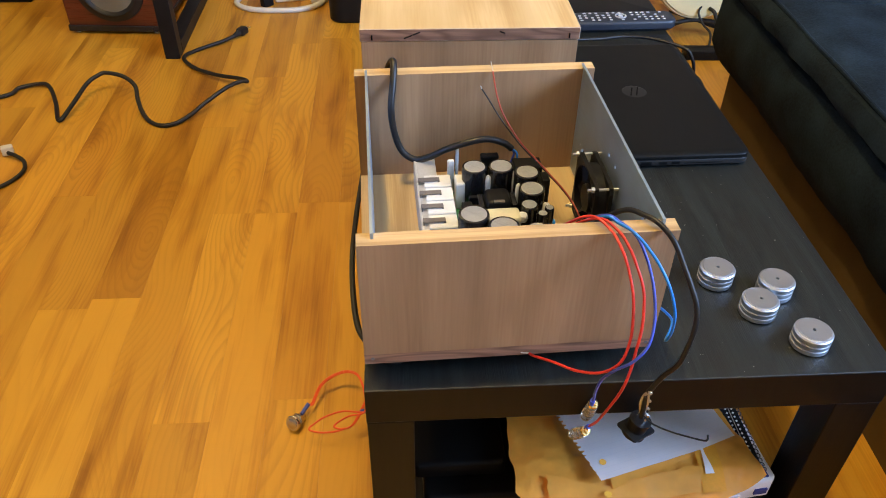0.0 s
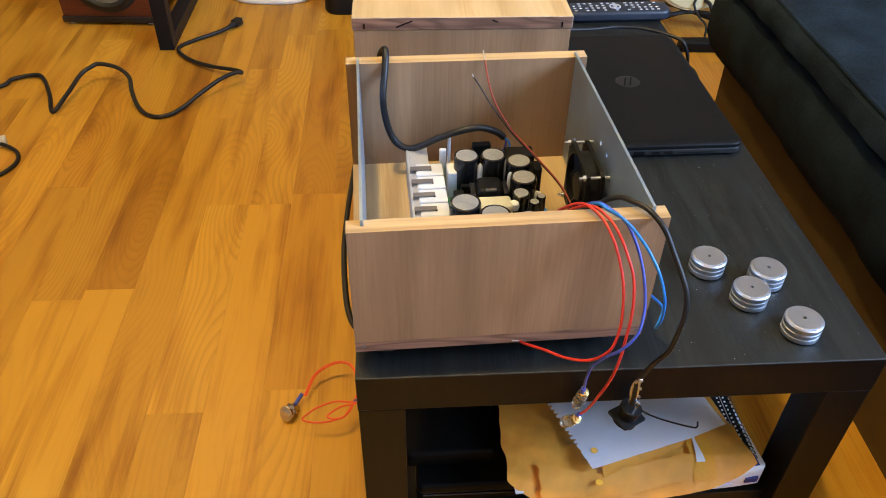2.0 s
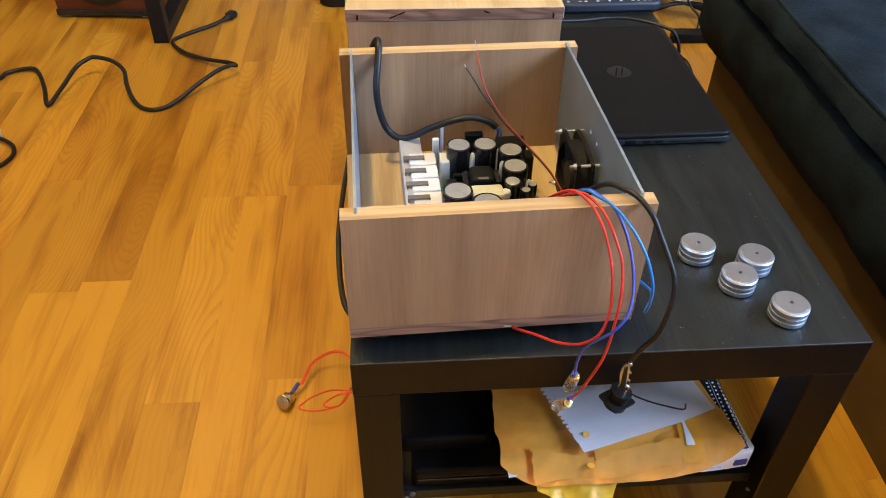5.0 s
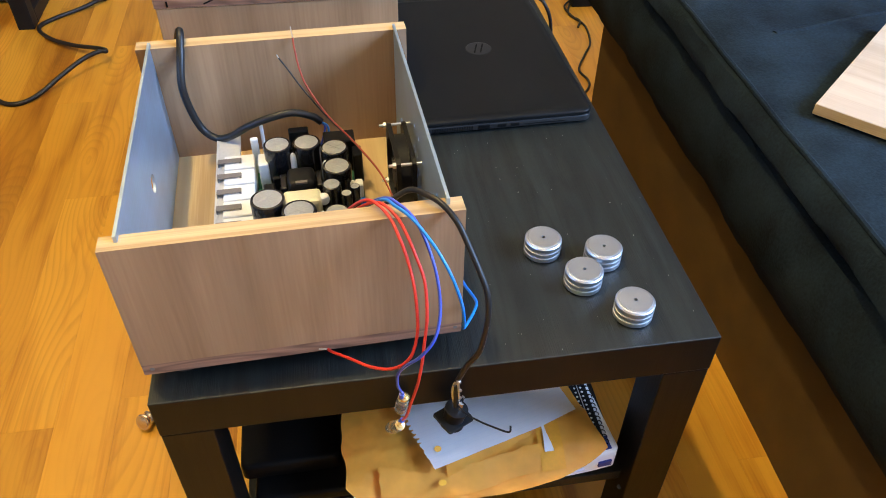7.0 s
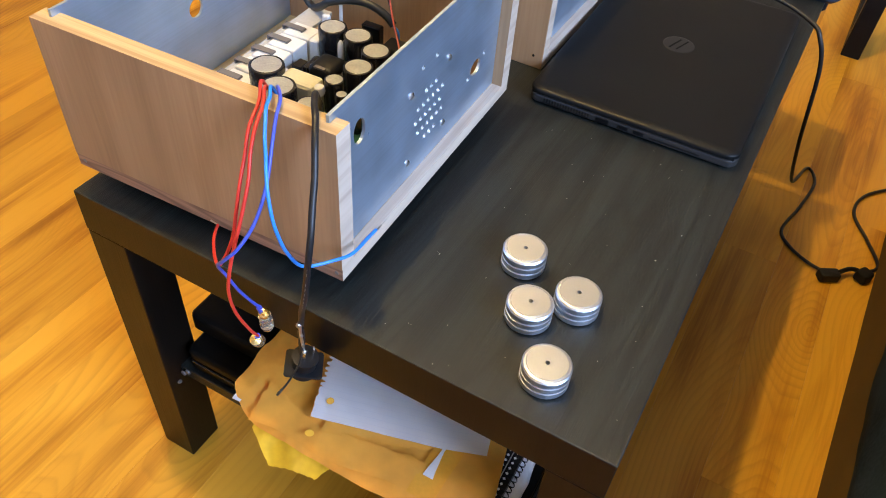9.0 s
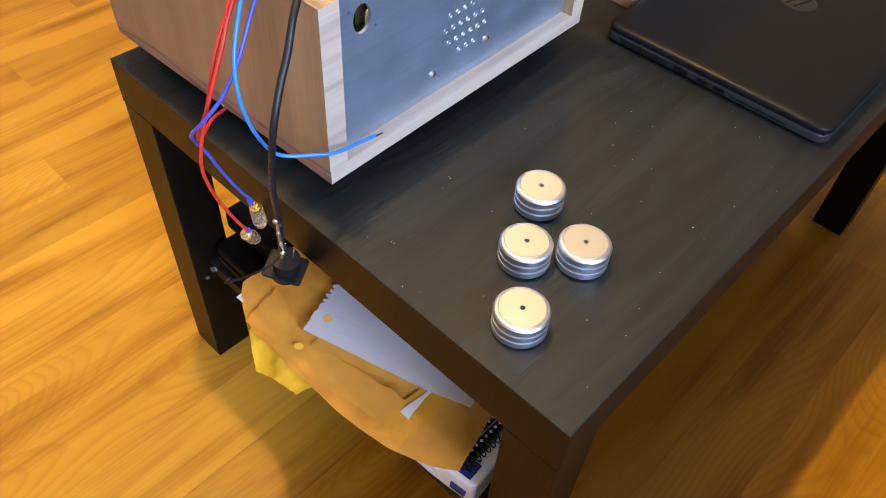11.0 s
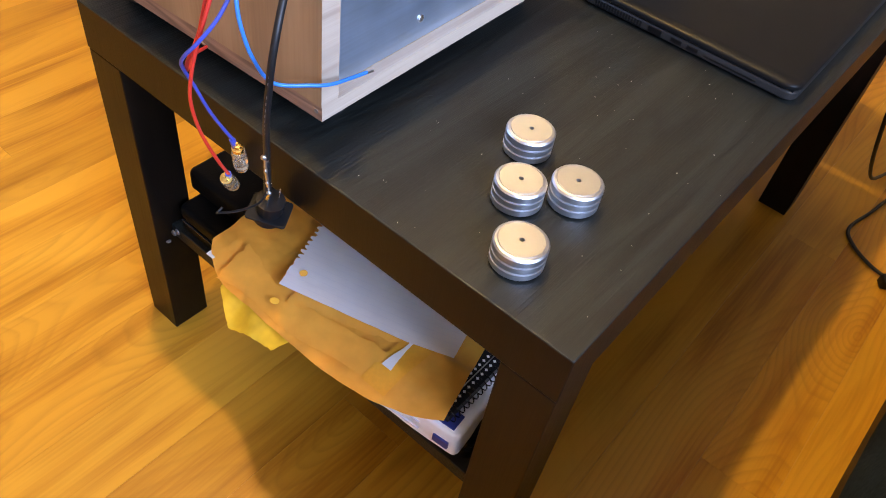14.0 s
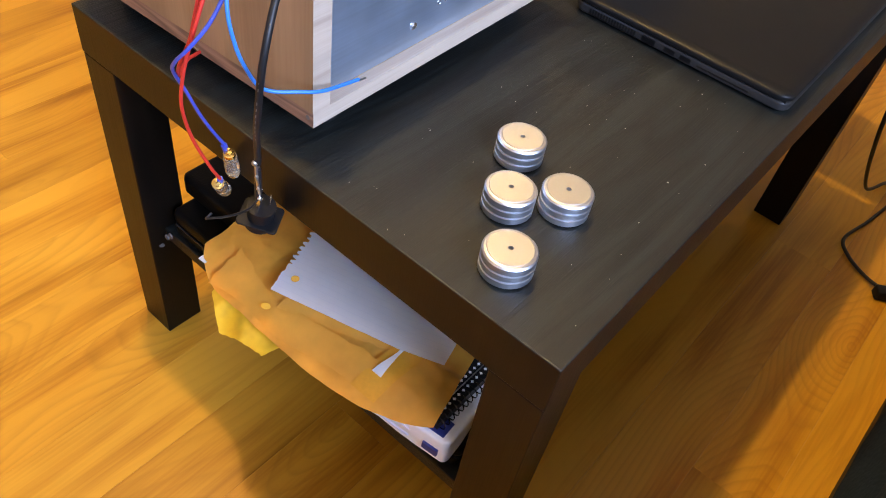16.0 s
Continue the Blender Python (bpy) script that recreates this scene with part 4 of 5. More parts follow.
# ---- second amplifier box, closed ----
case = thing("closed_amplifier_case", "closed stained wooden amplifier case with a pale plywood lid", "amplifier case", pose(-0.0045, 0.4530, 0, 0, 0, -0.4))
B2W, B2D, B2Z, B2T = 0.288, 0.333, TABLE_H, 0.6135
bm = box(0, B2W, 0, PANEL, B2Z, B2T, 0.0006)
for f in bm.faces:
    f.material_index = 1 if abs(f.normal.x) > 0.9 else 0
part("front_panel", bm, [brown_wood, pale_grey], case)
bm = box(0, B2W, B2D - PANEL, B2D, B2Z, B2T, 0.0006)
for f in bm.faces:
    f.material_index = 1 if abs(f.normal.x) > 0.9 else 0
part("back_panel", bm, [brown_wood, pale_grey], case)
bm = box(0, B2W, PANEL + 0.0005, B2D - PANEL - 0.0005, B2Z + 0.001, B2Z + 0.0145, 0.0005)
part("base", bm, pale_grey, case)
for u in (0.0126, B2W - 0.0145):
    part("side_panel", box(u, u + 0.0026, PANEL, B2D - PANEL, B2Z + 0.0148, B2T - 0.0005), aluminium, case, "plain aluminium side")
part("switch_plate", box(B2W - 0.0119, B2W - 0.009, 0.05, 0.09, 0.555, 0.60, 0.001), black_plastic, case)
bm = box(-0.0015, B2W + 0.0015, -0.0012, B2D + 0.001, B2T + 0.0008, B2T + 0.0180, 0.0008)
for f in bm.faces:
    f.material_index = 1 if f.normal.z > 0.9 else (0 if abs(f.normal.y) > 0.9 else 2)
lid = part("lid", bm, [brown_base, ply_wood, pale_grey], case, "pale plywood lid with brown stained edges")
for x in (0.0145, B2W - 0.0125):
    part("end_slot", box(x - 0.0010, x + 0.0010, -0.0018, -0.0008, B2T + 0.0030, B2T + 0.0100), leather, lid)
part("screw_hole", moved(lathe([(0.0016, 0), (0.0016, 0.0006)], 10), pose(B2W - 0.012, -0.0002, B2Z + 0.016, 90, 0, 0)), leather, case)
for x, z, w in ((0.062, 0.0070, 0.012), (0.073, 0.0115, 0.010), (0.186, 0.0120, 0.008)):
    part("dark_knot", moved(box(-w / 2, w / 2, -0.0016, -0.0010, -0.0009, 0.0009, 0.0002), pose(x, 0, B2T + z, 0, -22 if x < 0.1 else 20, 0)), leather, lid)

# ---- laptop ----
LX0, LX1, LY0, LY1 = 0.2965, 0.5350, 0.3835, 0.7455
laptop = thing("laptop", "closed black laptop with a glossy round badge", "laptop", pose(LX0, LY0, TABLE_H, 0, 0, 0.9) @ pose(-LX0, -LY0, 0))
part("base_shell", rounded(LX0, LX1, LY0, LY1, 0.0022, 0.0128, 0.012, 0.0025), laptop_side, laptop, "dark grey base with vents and ports along its side", smooth=True)
part("lid", pillow(LX0 - 0.0005, LX1 + 0.0005, LY0 - 0.0008, LY1, 0.0140, 0.0175, 0.0222, 0.015, 0.0130), laptop_shell, laptop, "matt black lid with softly rounded edges", smooth=True)
part("hinge_gap", box(LX0 + 0.004, LX1 - 0.004, LY0 + 0.003, LY1 - 0.004, 0.0120, 0.0150), black_plastic, laptop)
badge = part("badge", moved(lathe([(0.0195, 0), (0.0190, 0.0003), (0.0175, 0.0004)], 36), pose(0.4165, 0.5670, 0.0221)), logo_mat, laptop, "glossy round badge", smooth=True)
for d in (-0.0045, 0.0045):
    part("badge_bar", moved(box(-0.0135, 0.0135, -0.0011, 0.0011, 0.0004, 0.00060), pose(0.4165 + d, 0.5670, 0.0222, 0, 0, 72)), port_black, badge)
for i in range(17):
    part("vent_slot", box(LX0 + 0.020 + i * 0.0033, LX0 + 0.0217 + i * 0.0033, LY0 - 0.0004, LY0 + 0.002, 0.0050, 0.0108), port_black, laptop)
part("display_port", box(LX0 + 0.082, LX0 + 0.098, LY0 - 0.0006, LY0 + 0.002, 0.0040, 0.0112, 0.0008), port_black, laptop)
for x, w in ((LX0 + 0.108, 0.012), (LX0 + 0.126, 0.012)):
    part("usb_port", box(x, x + w, LY0 - 0.0004, LY0 + 0.002, 0.0054, 0.0102, 0.0004), port_black, laptop)
part("card_slot", box(LX0 + 0.145, LX0 + 0.200, LY0 - 0.0004, LY0 + 0.002, 0.0066, 0.0078), port_black, laptop)
for x in (LX0 + 0.025, LX1 - 0.025):
    for y in (LY0 + 0.03, LY1 - 0.03):
        f = part("rubber_foot", lathe([(0.006, 0), (0.006, 0.003)], 16), black_rubber, laptop)
        f.location = (x, y, 0)

# ---- four turned aluminium feet ----
def turned_foot(m):
    t = thing("metal_puck", "turned aluminium puck with two grooves on the black tabletop", "puck", m, "aluminium pucks on the table")
    r = 0.0201
    g = 0.0014
    bm = lathe([(r - 0.0010, 0.0012), (r, 0.0020), (r, 0.0068), (r - g, 0.0073), (r - g, 0.0083), (r, 0.0088), (r, 0.0132), (r - g, 0.0137), (r - g, 0.0147), (r, 0.0152), (r, 0.0200), (r - 0.0012, 0.0214), (r - 0.0030, 0.0218), (r - 0.0033, 0.0214), (r - 0.0036, 0.0221), (0.0019, 0.0221), (0.0019, 0.0140)], 48)
    for f in bm.faces:
        f.material_index = 1 if f.normal.z > 0.9 and f.calc_center_median().z > 0.0219 else 0
    part("body", bm, [turned, turned_face_dim], t, smooth=True, angle=12)
    part("rubber_ring", lathe([(r - 0.003, 0), (r - 0.0025, 0.0012)], 40), black_rubber, t)
    part("screw_hole", moved(lathe([(0.0018, 0), (0.0016, 0.0006)], 14), pose(0, 0, 0.0165)), grey_clip, t)
    return t


foot = turned_foot(pose(0.4038, 0.1462, TABLE_H))
for x, y, a in ((0.4648, 0.1232, 40), (0.4338, 0.0920, 110), (0.4715, 0.0420, 200)):
    copy_thing(foot, pose(x, y, TABLE_H, 0, 0, a))

# ---- on the shelf: leather case, papers, envelopes ----
SHELF_Z = 0.180
lc = thing("leather_case", "flat black leather zip case lying on the shelf", "case", pose(0.060, 0.027, SHELF_Z, 0, 0, 0.6))
part("lower_cover", rounded(0, 0.425, 0, 0.30, 0.0, 0.016, 0.008, 0.003), leather, lc, smooth=True)
part("zip_tape", rounded(0.002, 0.423, 0.002, 0.298, 0.016, 0.0185, 0.008, 0.0005), black_rubber, lc, smooth=True)
up = rounded(0, 0.425, -0.001, 0.30, 0.0185, 0.0355, 0.010, 0.005)
part("upper_cover", up, leather, lc, smooth=True)
part("side_pocket", rounded(-0.0135, 0.103, 0.026, 0.297, 0.0356, 0.0645, 0.010, 0.006), leather, lc, "bulging black leather pocket", smooth=True)
part("piping", tube([(0.008, -0.001, 0.0175), (0.10, -0.0022, 0.0178), (0.28, -0.0022, 0.0176), (0.418, -0.001, 0.0175)], 0.0013, 8), black_gloss, lc, smooth=True)


def crumpled(w, d, nx, ny, lift, seed, thick=0.0006, cutout=None, drop=None):
    """A thin crumpled sheet, w by d, with a shape cut by cutout(u, v) and bent by drop(u, v)."""
    bm = bmesh.new()
    grid = []
    for j in range(ny + 1):
        row = []
        for i in range(nx + 1):
            u, v = i / nx, j / ny
            x, y = (cutout(u, v) if cutout else (u * w, v * d))
            n = noise.noise(Vector((x * 22 + seed, y * 26, seed * 3.1))) + 0.5 - 1.1 * abs(noise.noise(Vector((x * 30 + y * 14 + seed, y * 34, 7.7)))) - 0.5 * abs(noise.noise(Vector((x * 70 - y * 30, y * 80, seed))))
            z = lift * n + (drop(u, v, x, y) if drop else 0)
            row.append(bm.verts.new((x, y, z)))
        grid.append(row)
    for j in range(ny):
        for i in range(nx):
            bm.faces.new((grid[j][i], grid[j][i + 1], grid[j + 1][i + 1], grid[j + 1][i]))
    r = bmesh.ops.solidify(bm, geom=bm.faces[:], thickness=thick)
    return bm


# a stack: white pad below, spiral notebook, two yellow envelopes, one torn sheet
STACK = pose(0.172, 0.003, SHELF_Z + 0.0356, 0, 0, 0.5)
pad = thing("paper_pad", "thick white paper pad with blue print on its wrapper", "paper pad", STACK @ pose(0.310, 0.003, 0, 0, 0, 4.5) @ pose(-0.310, -0.003, 0))
bm = rounded(0.070, 0.310, 0.003, 0.226, 0, 0.036, 0.006, 0.003)
bmesh.ops.triangulate(bm, faces=[f for f in bm.faces if len(f.verts) > 4])
bmesh.ops.subdivide_edges(bm, edges=[e for e in bm.edges if e.calc_length() > 0.02], cuts=9, use_grid_fill=True)
for v in bm.verts:
    k = 0.0022 * noise.noise(v.co * 48) + 0.0010 * noise.noise(v.co * 130)
    v.co += Vector((k, k * 1.2, 0.6 * k if v.co.z > 0.004 else 0))
part("paper_block", bm, paper_white, pad, smooth=True)
for z in (0.011, 0.022):
    part("leaf_edge", box(0.090, 0.270, 0.0010, 0.0030, z, z + 0.0006), paper_lines, pad)
part("print_patch", box(0.284, 0.302, 0.007, 0.024, 0.0355, 0.0375), blue_print, pad, "dark blue printed patch")
part("print_patch", box(0.286, 0.302, 0.0002, 0.0030, 0.012, 0.021), blue_print, pad, "dark blue printed patch")
part("print_patch", box(0.176, 0.180, 0.0000, 0.0030, 0.018, 0.030), blue_print, pad, "small dark blue print")
pap = thing("spiral_notebook", "spiral notebook with a black wire-bound edge under the envelopes", "notebook", STACK @ pose(0, 0, 0.0367))
part("pages", box(0.060, 0.274, 0.030, 0.228, 0, 0.0100, 0.0005), paper_white, pap)
part("cover", box(0.058, 0.279, 0.028, 0.229, 0.0100, 0.0108), black_plastic, pap)
part("binding_strip", box(0.2745, 0.2930, 0.008, 0.228, 0.0010, 0.0112), black_plastic, pap, "black punched binding edge")
nring = 34
base_ring = tube([(0.0058 * math.cos(a), 0.0012 * math.sin(a * 0.5), 0.0062 * math.sin(a)) for a in [i * 2 * math.pi / 14 for i in range(14)]], 0.0006, 6, 2)
mesh_ring = hole_mesh = None
for k in range(nring):
    if mesh_ring is None:
        first = part("wire_ring", base_ring, black_gloss, pap, smooth=True)
        mesh_ring = first.data
        first.location = (0.2925, 0.011, 0.0065)
    else:
        o = new("wire_ring", mesh_ring)
        o.parent, o.location = pap, (0.2925, 0.011 + k * 0.0064, 0.0065)
    for x in (0.2790, 0.2868):
        if hole_mesh is None:
            d = part("punch_hole", lathe([(0.0017, 0), (0.0017, 0.0004)], 4), paper_white, pap)
            hole_mesh = d.data
        else:
            d = new("punch_hole", hole_mesh)
            d.parent = pap
        d.location = (x, 0.011 + k * 0.0064, 0.0112)
part("binding_rod", box(0.2822, 0.2834, 0.009, 0.227, 0.0112, 0.0120, 0.0003), steel, pap, "thin steel line along the binding")


def env_shape(u, v):
    """Plan of the upper envelope: ragged near edge that swings forward on one side."""
    x = -0.006 + u * (0.299 - 0.055 * v)
    near = -0.027 - 0.004 * math.sin(math.pi * u ** 0.75) + 0.027 * u ** 7 + 0.022 * math.exp(-u / 0.06) + 0.0025 * noise.noise(Vector((u * 9, 1.3, 0)))
    far = 0.232 - 0.006 * u
    x += 0.006 * noise.noise(Vector((v * 8, 3.3, 0))) * (1 - u)
    return x, near + (far - near) * v


def env_bend(u, v, x, y):
    """Lies on the pile and sags over its near edge."""
    z = 0.0
    edge = 0.012
    if y < edge:
        z -= 0.80 * (edge - y) ** 1.25
    z += 0.0030 * math.exp(-((y - 0.030 - 0.02 * u) / 0.006) ** 2) * (1 if u > 0.25 else 0.3)
    return z


env = thing("yellow_envelope", "crumpled yellow paper envelope with a torn flap on the pile", "envelope", STACK @ pose(0, 0, 0.0518))
part("sheet", crumpled(0.29, 0.24, 110, 90, 0.0027, 3, 0.0008, env_shape, env_bend), manila, env, smooth=True)


def flap_shape(u, v):
    x = 0.030 + u * 0.187 + 0.004 * noise.noise(Vector((v * 7, 4.0, 0)))
    near = -0.030 + 0.012 * u + 0.003 * math.sin(u * 9)
    far = 0.012 - 0.048 * u if u < 0.35 else -0.0048 + 0.030 * (u - 0.35)
    far += 0.003 * noise.noise(Vector((u * 14, 2.0, 0)))
    return x, near + (far - near) * v


part("folded_flap", crumpled(0.2, 0.04, 40, 10, 0.0010, 9, 0.0007, flap_shape, lambda u, v, x, y: env_bend(u, v, x, y) + 0.0034 + 0.002 * v), manila, env, "folded paper flap", smooth=True)
part("tape_strip", crumpled(1, 1, 10, 22, 0.0004, 17, 0.0005, lambda u, v: (0.211 + 0.028 * u + 0.004 * v, -0.017 + 0.060 * v), lambda u, v, x, y: env_bend(x / 0.29, v, x, y) + 0.0052), tape_yellow, env, "strip of yellow tape", smooth=True)
part("torn_label", crumpled(1, 1, 4, 12, 0.0003, 5, 0.0004, lambda u, v: (0.2235 + (u - 0.5) * 0.011 * (1.0 - 0.7 * min(1.0, v * 1.6)), 0.002 + 0.044 * v), lambda u, v, x, y: env_bend(x / 0.29, v, x, y) + 0.0070), paper_white, env, "torn white strip of paper", smooth=True)
part("punch_mark", moved(lathe([(0.0046, 0), (0.0044, 0.0002)], 20), pose(0.098, -0.016, 0.0016, -14, 0, 0)), tape_yellow, env)
part("second_fold", crumpled(1, 1, 30, 6, 0.0005, 41, 0.0005, lambda u, v: (0.105 + 0.118 * u, 0.004 + 0.034 * u + 0.014 * (v - 1.0) * (1.0 - 0.6 * u)), lambda u, v, x, y: 0.0012 + 0.0016 * v), manila, env, "pointed paper fold", smooth=True)


def pouch_shape(u, v):
    x = 0.034 + u * 0.100
    near = -0.0305 - 0.0205 * min(1.0, u / 0.36) + 0.009 * max(0.0, u - 0.36) / 0.5 + 0.020 * max(0.0, u - 0.88) / 0.12
    near += 0.0012 * noise.noise(Vector((u * 22, 5.5, 0)))
    return x, near + (0.07 - near) * v


def pouch_bend(u, v, x, y):
    return -max(0.0, 0.004 - y) * 0.42 + 0.0022 * math.sin(u * 13 + v * 4) * (1 - v)


pouch = thing("yellow_padded_envelope", "bright yellow padded envelope sticking out below the other", "envelope", STACK @ pose(0, 0, 0.0445))
part("sheet", crumpled(0.12, 0.14, 44, 40, 0.0034, 13, 0.0022, pouch_shape, pouch_bend), manila_bright, pouch, smooth=True)
part("white_lining", moved(crumpled(0.010, 0.024, 8, 12, 0.0012, 21, 0.0012), pose(0.001, -0.019, -0.002, 2, 0, 3)), paper_white, pouch, "torn white lining", smooth=True)


def sheet_shape(u, v):
    """A torn sheet: ragged perforated near corner on one side."""
    rag = 0.0016 * noise.noise(Vector((v * 40, 9.1, 0)))
    if 0.18 < v < 0.97:
        rag += 0.0034 if (v * 29.0) % 1.0 < 0.45 else -0.0006
    k = max(0.0, 1.0 - u * 9.0)
    return u * 0.180 + rag * k - 0.016 * v * (1 - u), v * 0.200


sheet_m = pose(0.2635, -0.0005, 0.2782, 0, 0, 16.0)
ruled = thing("ruled_paper", "torn sheet of white ruled paper with a punched hole", "paper", sheet_m)
part("sheet", crumpled(0.192, 0.2, 40, 150, 0.0006, 31, 0.0004, sheet_shape, lambda u, v, x, y: 0.007 * max(0, u - 0.75) / 0.25 * (1 - v)), paper_ruled, ruled, smooth=True)
part("punched_hole", moved(lathe([(0.0040, 0), (0.0040, 0.0003)], 20), pose(0.0134, 0.0217, 0.0012)), manila, ruled)

# ---- sofa ----
sofa = thing("sofa", "dark navy suede sofa with a brown skirt and piped seat edge", "sofa", pose(0.7955, 0.0400, 0, 0, 0, -1.32))
SY0, SY1 = -1.36, 1.065


def strip(profile, y0, y1, ny, wobble, seed, close=True):
    """A profile of (x, z) drawn along y with soft folds."""
    bm = bmesh.new()
    rows = []
    for j in range(ny + 1):
        y = y0 + (y1 - y0) * j / ny
        row = []
        for i, (x, z) in enumerate(profile):
            n = noise.noise(Vector((y * 3.1, i * 0.45, seed))) + 0.6 * noise.noise(Vector((y * 9.0, i * 0.9, seed + 5))) + 0.3 * noise.noise(Vector((y * 26.0, i * 1.7, seed + 9)))
            row.append(bm.verts.new((x + wobble * n * (0 if x > 0.85 else 1), y, max(0.0, z + (wobble * 0.7 * n if z > 0.02 else 0)))))
        rows.append(row)
    m = len(profile)
    for a, b in zip(rows, rows[1:]):
        for i in range(m if close else m - 1):
            k = (i + 1) % m
            bm.faces.new((a[i], a[k], b[k], b[i]))
    bm.faces.new(rows[0])
    bm.faces.new(list(reversed(rows[-1])))
    bmesh.ops.recalc_face_normals(bm, faces=bm.faces)
    return bm


part("skirt", strip([(0.0, 0.0), (0.0, 0.10), (0.0, 0.20), (0.0, 0.33), (0.90, 0.33), (0.90, 0.0)], SY0, SY1, 40, 0.0015, 3), brown_cloth, sofa, "brown cloth skirt down to the floor", smooth=True)
part("front_rail", strip([(0.004, 0.236), (-0.012, 0.244), (-0.036, 0.270), (-0.051, 0.308), (-0.056, 0.355), (-0.053, 0.396), (-0.042, 0.416), (-0.022, 0.4225), (0.02, 0.4230), (0.90, 0.4230), (0.90, 0.245)], SY0 - 0.02, SY1 + 0.02, 200, 0.0065, 11), navy_cloth, sofa, "padded navy front rail", smooth=True)
top = [(-0.020, 0.4245), (-0.048, 0.4285), (-0.060, 0.442), (-0.061, 0.460), (-0.053, 0.475), (-0.038, 0.4825), (-0.010, 0.4835), (0.05, 0.4818), (0.12, 0.481), (0.22, 0.4815), (0.34, 0.4825), (0.50, 0.484), (0.90, 0.49), (0.90, 0.4245)]
part("seat_cushion", strip(top, SY0 - 0.02, SY1 + 0.01, 260, 0.0060, 23), navy_cloth, sofa, "navy suede seat cushion", smooth=True)
rng = random.Random(5)
pts = []
for j in range(40):
    y = SY0 + (SY1 - SY0) * j / 39
    pts.append((-0.043 + 0.010 * noise.noise(Vector((y * 1.7, 2, 0))) + 0.004 * noise.noise(Vector((y * 6, 3, 0))), y, 0.4815 + 0.002 * noise.noise(Vector((y * 5, 8, 0)))))
part("piping", tube(pts, 0.0042, 8, 4), navy_cloth, sofa, "raised seam along the seat edge", smooth=True)
for k, (xa, ya, xb, yb) in enumerate(((0.06, 0.50, 0.55, 0.62), (0.04, 0.26, 0.40, 0.30), (0.05, 0.86, 0.60, 0.80))):
    pts = [(xa + (xb - xa) * i / 8, ya + (yb - ya) * i / 8 + 0.012 * noise.noise(Vector((i * 0.5, k, 1))), 0.4755 + 0.0008 * math.sin(math.pi * i / 8)) for i in range(9)]
    part("crease_fold", tube(pts, 0.0090, 10, 4), navy_cloth, sofa, smooth=True)

board = thing("loose_board", "bare pale wooden board lying on the sofa seat", "board", pose(0.803, 0.314, 0.4865, 0, 0, 41.5))
bm = box(0, 0.30, -0.29, 0, 0, 0.0150, 0.0007)
for f in bm.faces:
    f.material_index = 0 if abs(f.normal.z) > 0.5 else 1
part("plank", bm, [board_wood, pale_wood_y], board)

# ---- beyond the laptop: remote, black box, cords, guitar ----
rem = thing("remote_control", "long dark remote control with grey keys on the table's end", "remote control", pose(0.470, 0.868, TABLE_H, 0, 0, 1.5))
part("case", rounded(-0.098, 0.098, -0.026, 0.026, 0, 0.021, 0.018, 0.006), remote_navy, rem, smooth=True)
rng = random.Random(6)
for i in range(15):
    for k in range(4):
        x, y = -0.084 + i * 0.0112, -0.017 + k * 0.0105
        if (5 < i < 9 and 0 < k < 3) or rng.random() < 0.3:
            continue
        part("key", box(x - 0.0028, x + 0.0028, y - 0.0017, y + 0.0017, 0.0208, 0.0226, 0.0006), button_grey, rem)
part("ring_key", moved(lathe([(0.0110, 0.0208), (0.0110, 0.0226), (0.0085, 0.0226), (0.0085, 0.0208)], 28, cap=False), pose(-0.006, 0.0, 0)), button_grey, rem, smooth=True)
part("centre_key", moved(lathe([(0.0045, 0.0208), (0.0042, 0.0228)], 18), pose(-0.006, 0, 0)), button_grey, rem)

dev = thing("black_audio_box", "small black device with tiny pale marks standing behind the table", "device", pose(0.47, 0.985, 0))
part("shell", rounded(-0.14, 0.085, -0.06, 0.14, 0.40, 0.455, 0.012, 0.004), black_plastic, dev, smooth=True)
part("pedestal", box(-0.14, -0.04, 0.0, 0.10, 0, 0.3995, 0.004), black_plastic, dev)
for i, w in enumerate((0.004, 0.003, 0.006, 0.003, 0.005, 0.004)):
    part("front_mark", box(-0.115 + i * 0.030, -0.115 + i * 0.030 + w, -0.0606, -0.0598, 0.434, 0.443), button_grey, dev)

cable("grey_cord", [(0.288, 0.752, 0.4740), (0.33, 0.758, 0.4745), (0.40, 0.775, 0.4680), (0.45, 0.790, 0.4650), (0.50, 0.783, 0.4640), (0.545, 0.752, 0.4620), (0.562, 0.738, 0.4520), (0.580, 0.748, 0.400), (0.600, 0.80, 0.25), (0.625, 0.95, 0.08), (0.650, 1.12, 0.006), (0.672, 1.08, 0.0045), (0.660, 0.985, 0.0045), (0.644, 0.905, 0.0045), (0.665, 0.868, 0.0045), (0.700, 0.845, 0.0045), (0.728, 0.832, 0.008)], 0.0030, black_rubber, "thin cord running over the table edge to the floor", "cable")
cn = thing("cord_connector", "black plug and socket joined in a cord on the floor", "connector", pose(0.742, 0.826, 0.0))
part("plug_body", moved(rounded(-0.020, 0.016, -0.011, 0.011, 0, 0.018, 0.005, 0.003), pose(0.0, 0, 0, 0, 0, 30)), black_plastic, cn, smooth=True)
part("socket_body", moved(rounded(-0.012, 0.014, -0.012, 0.012, 0, 0.020, 0.006, 0.003), pose(0.052, 0.030, 0, 0, 0, 55)), black_plastic, cn, smooth=True)
part("bridge", tube([(0.010, 0.008, 0.014), (0.026, 0.026, 0.017), (0.040, 0.032, 0.016), (0.052, 0.030, 0.012)], 0.0042, 10), black_plastic, cn, smooth=True)
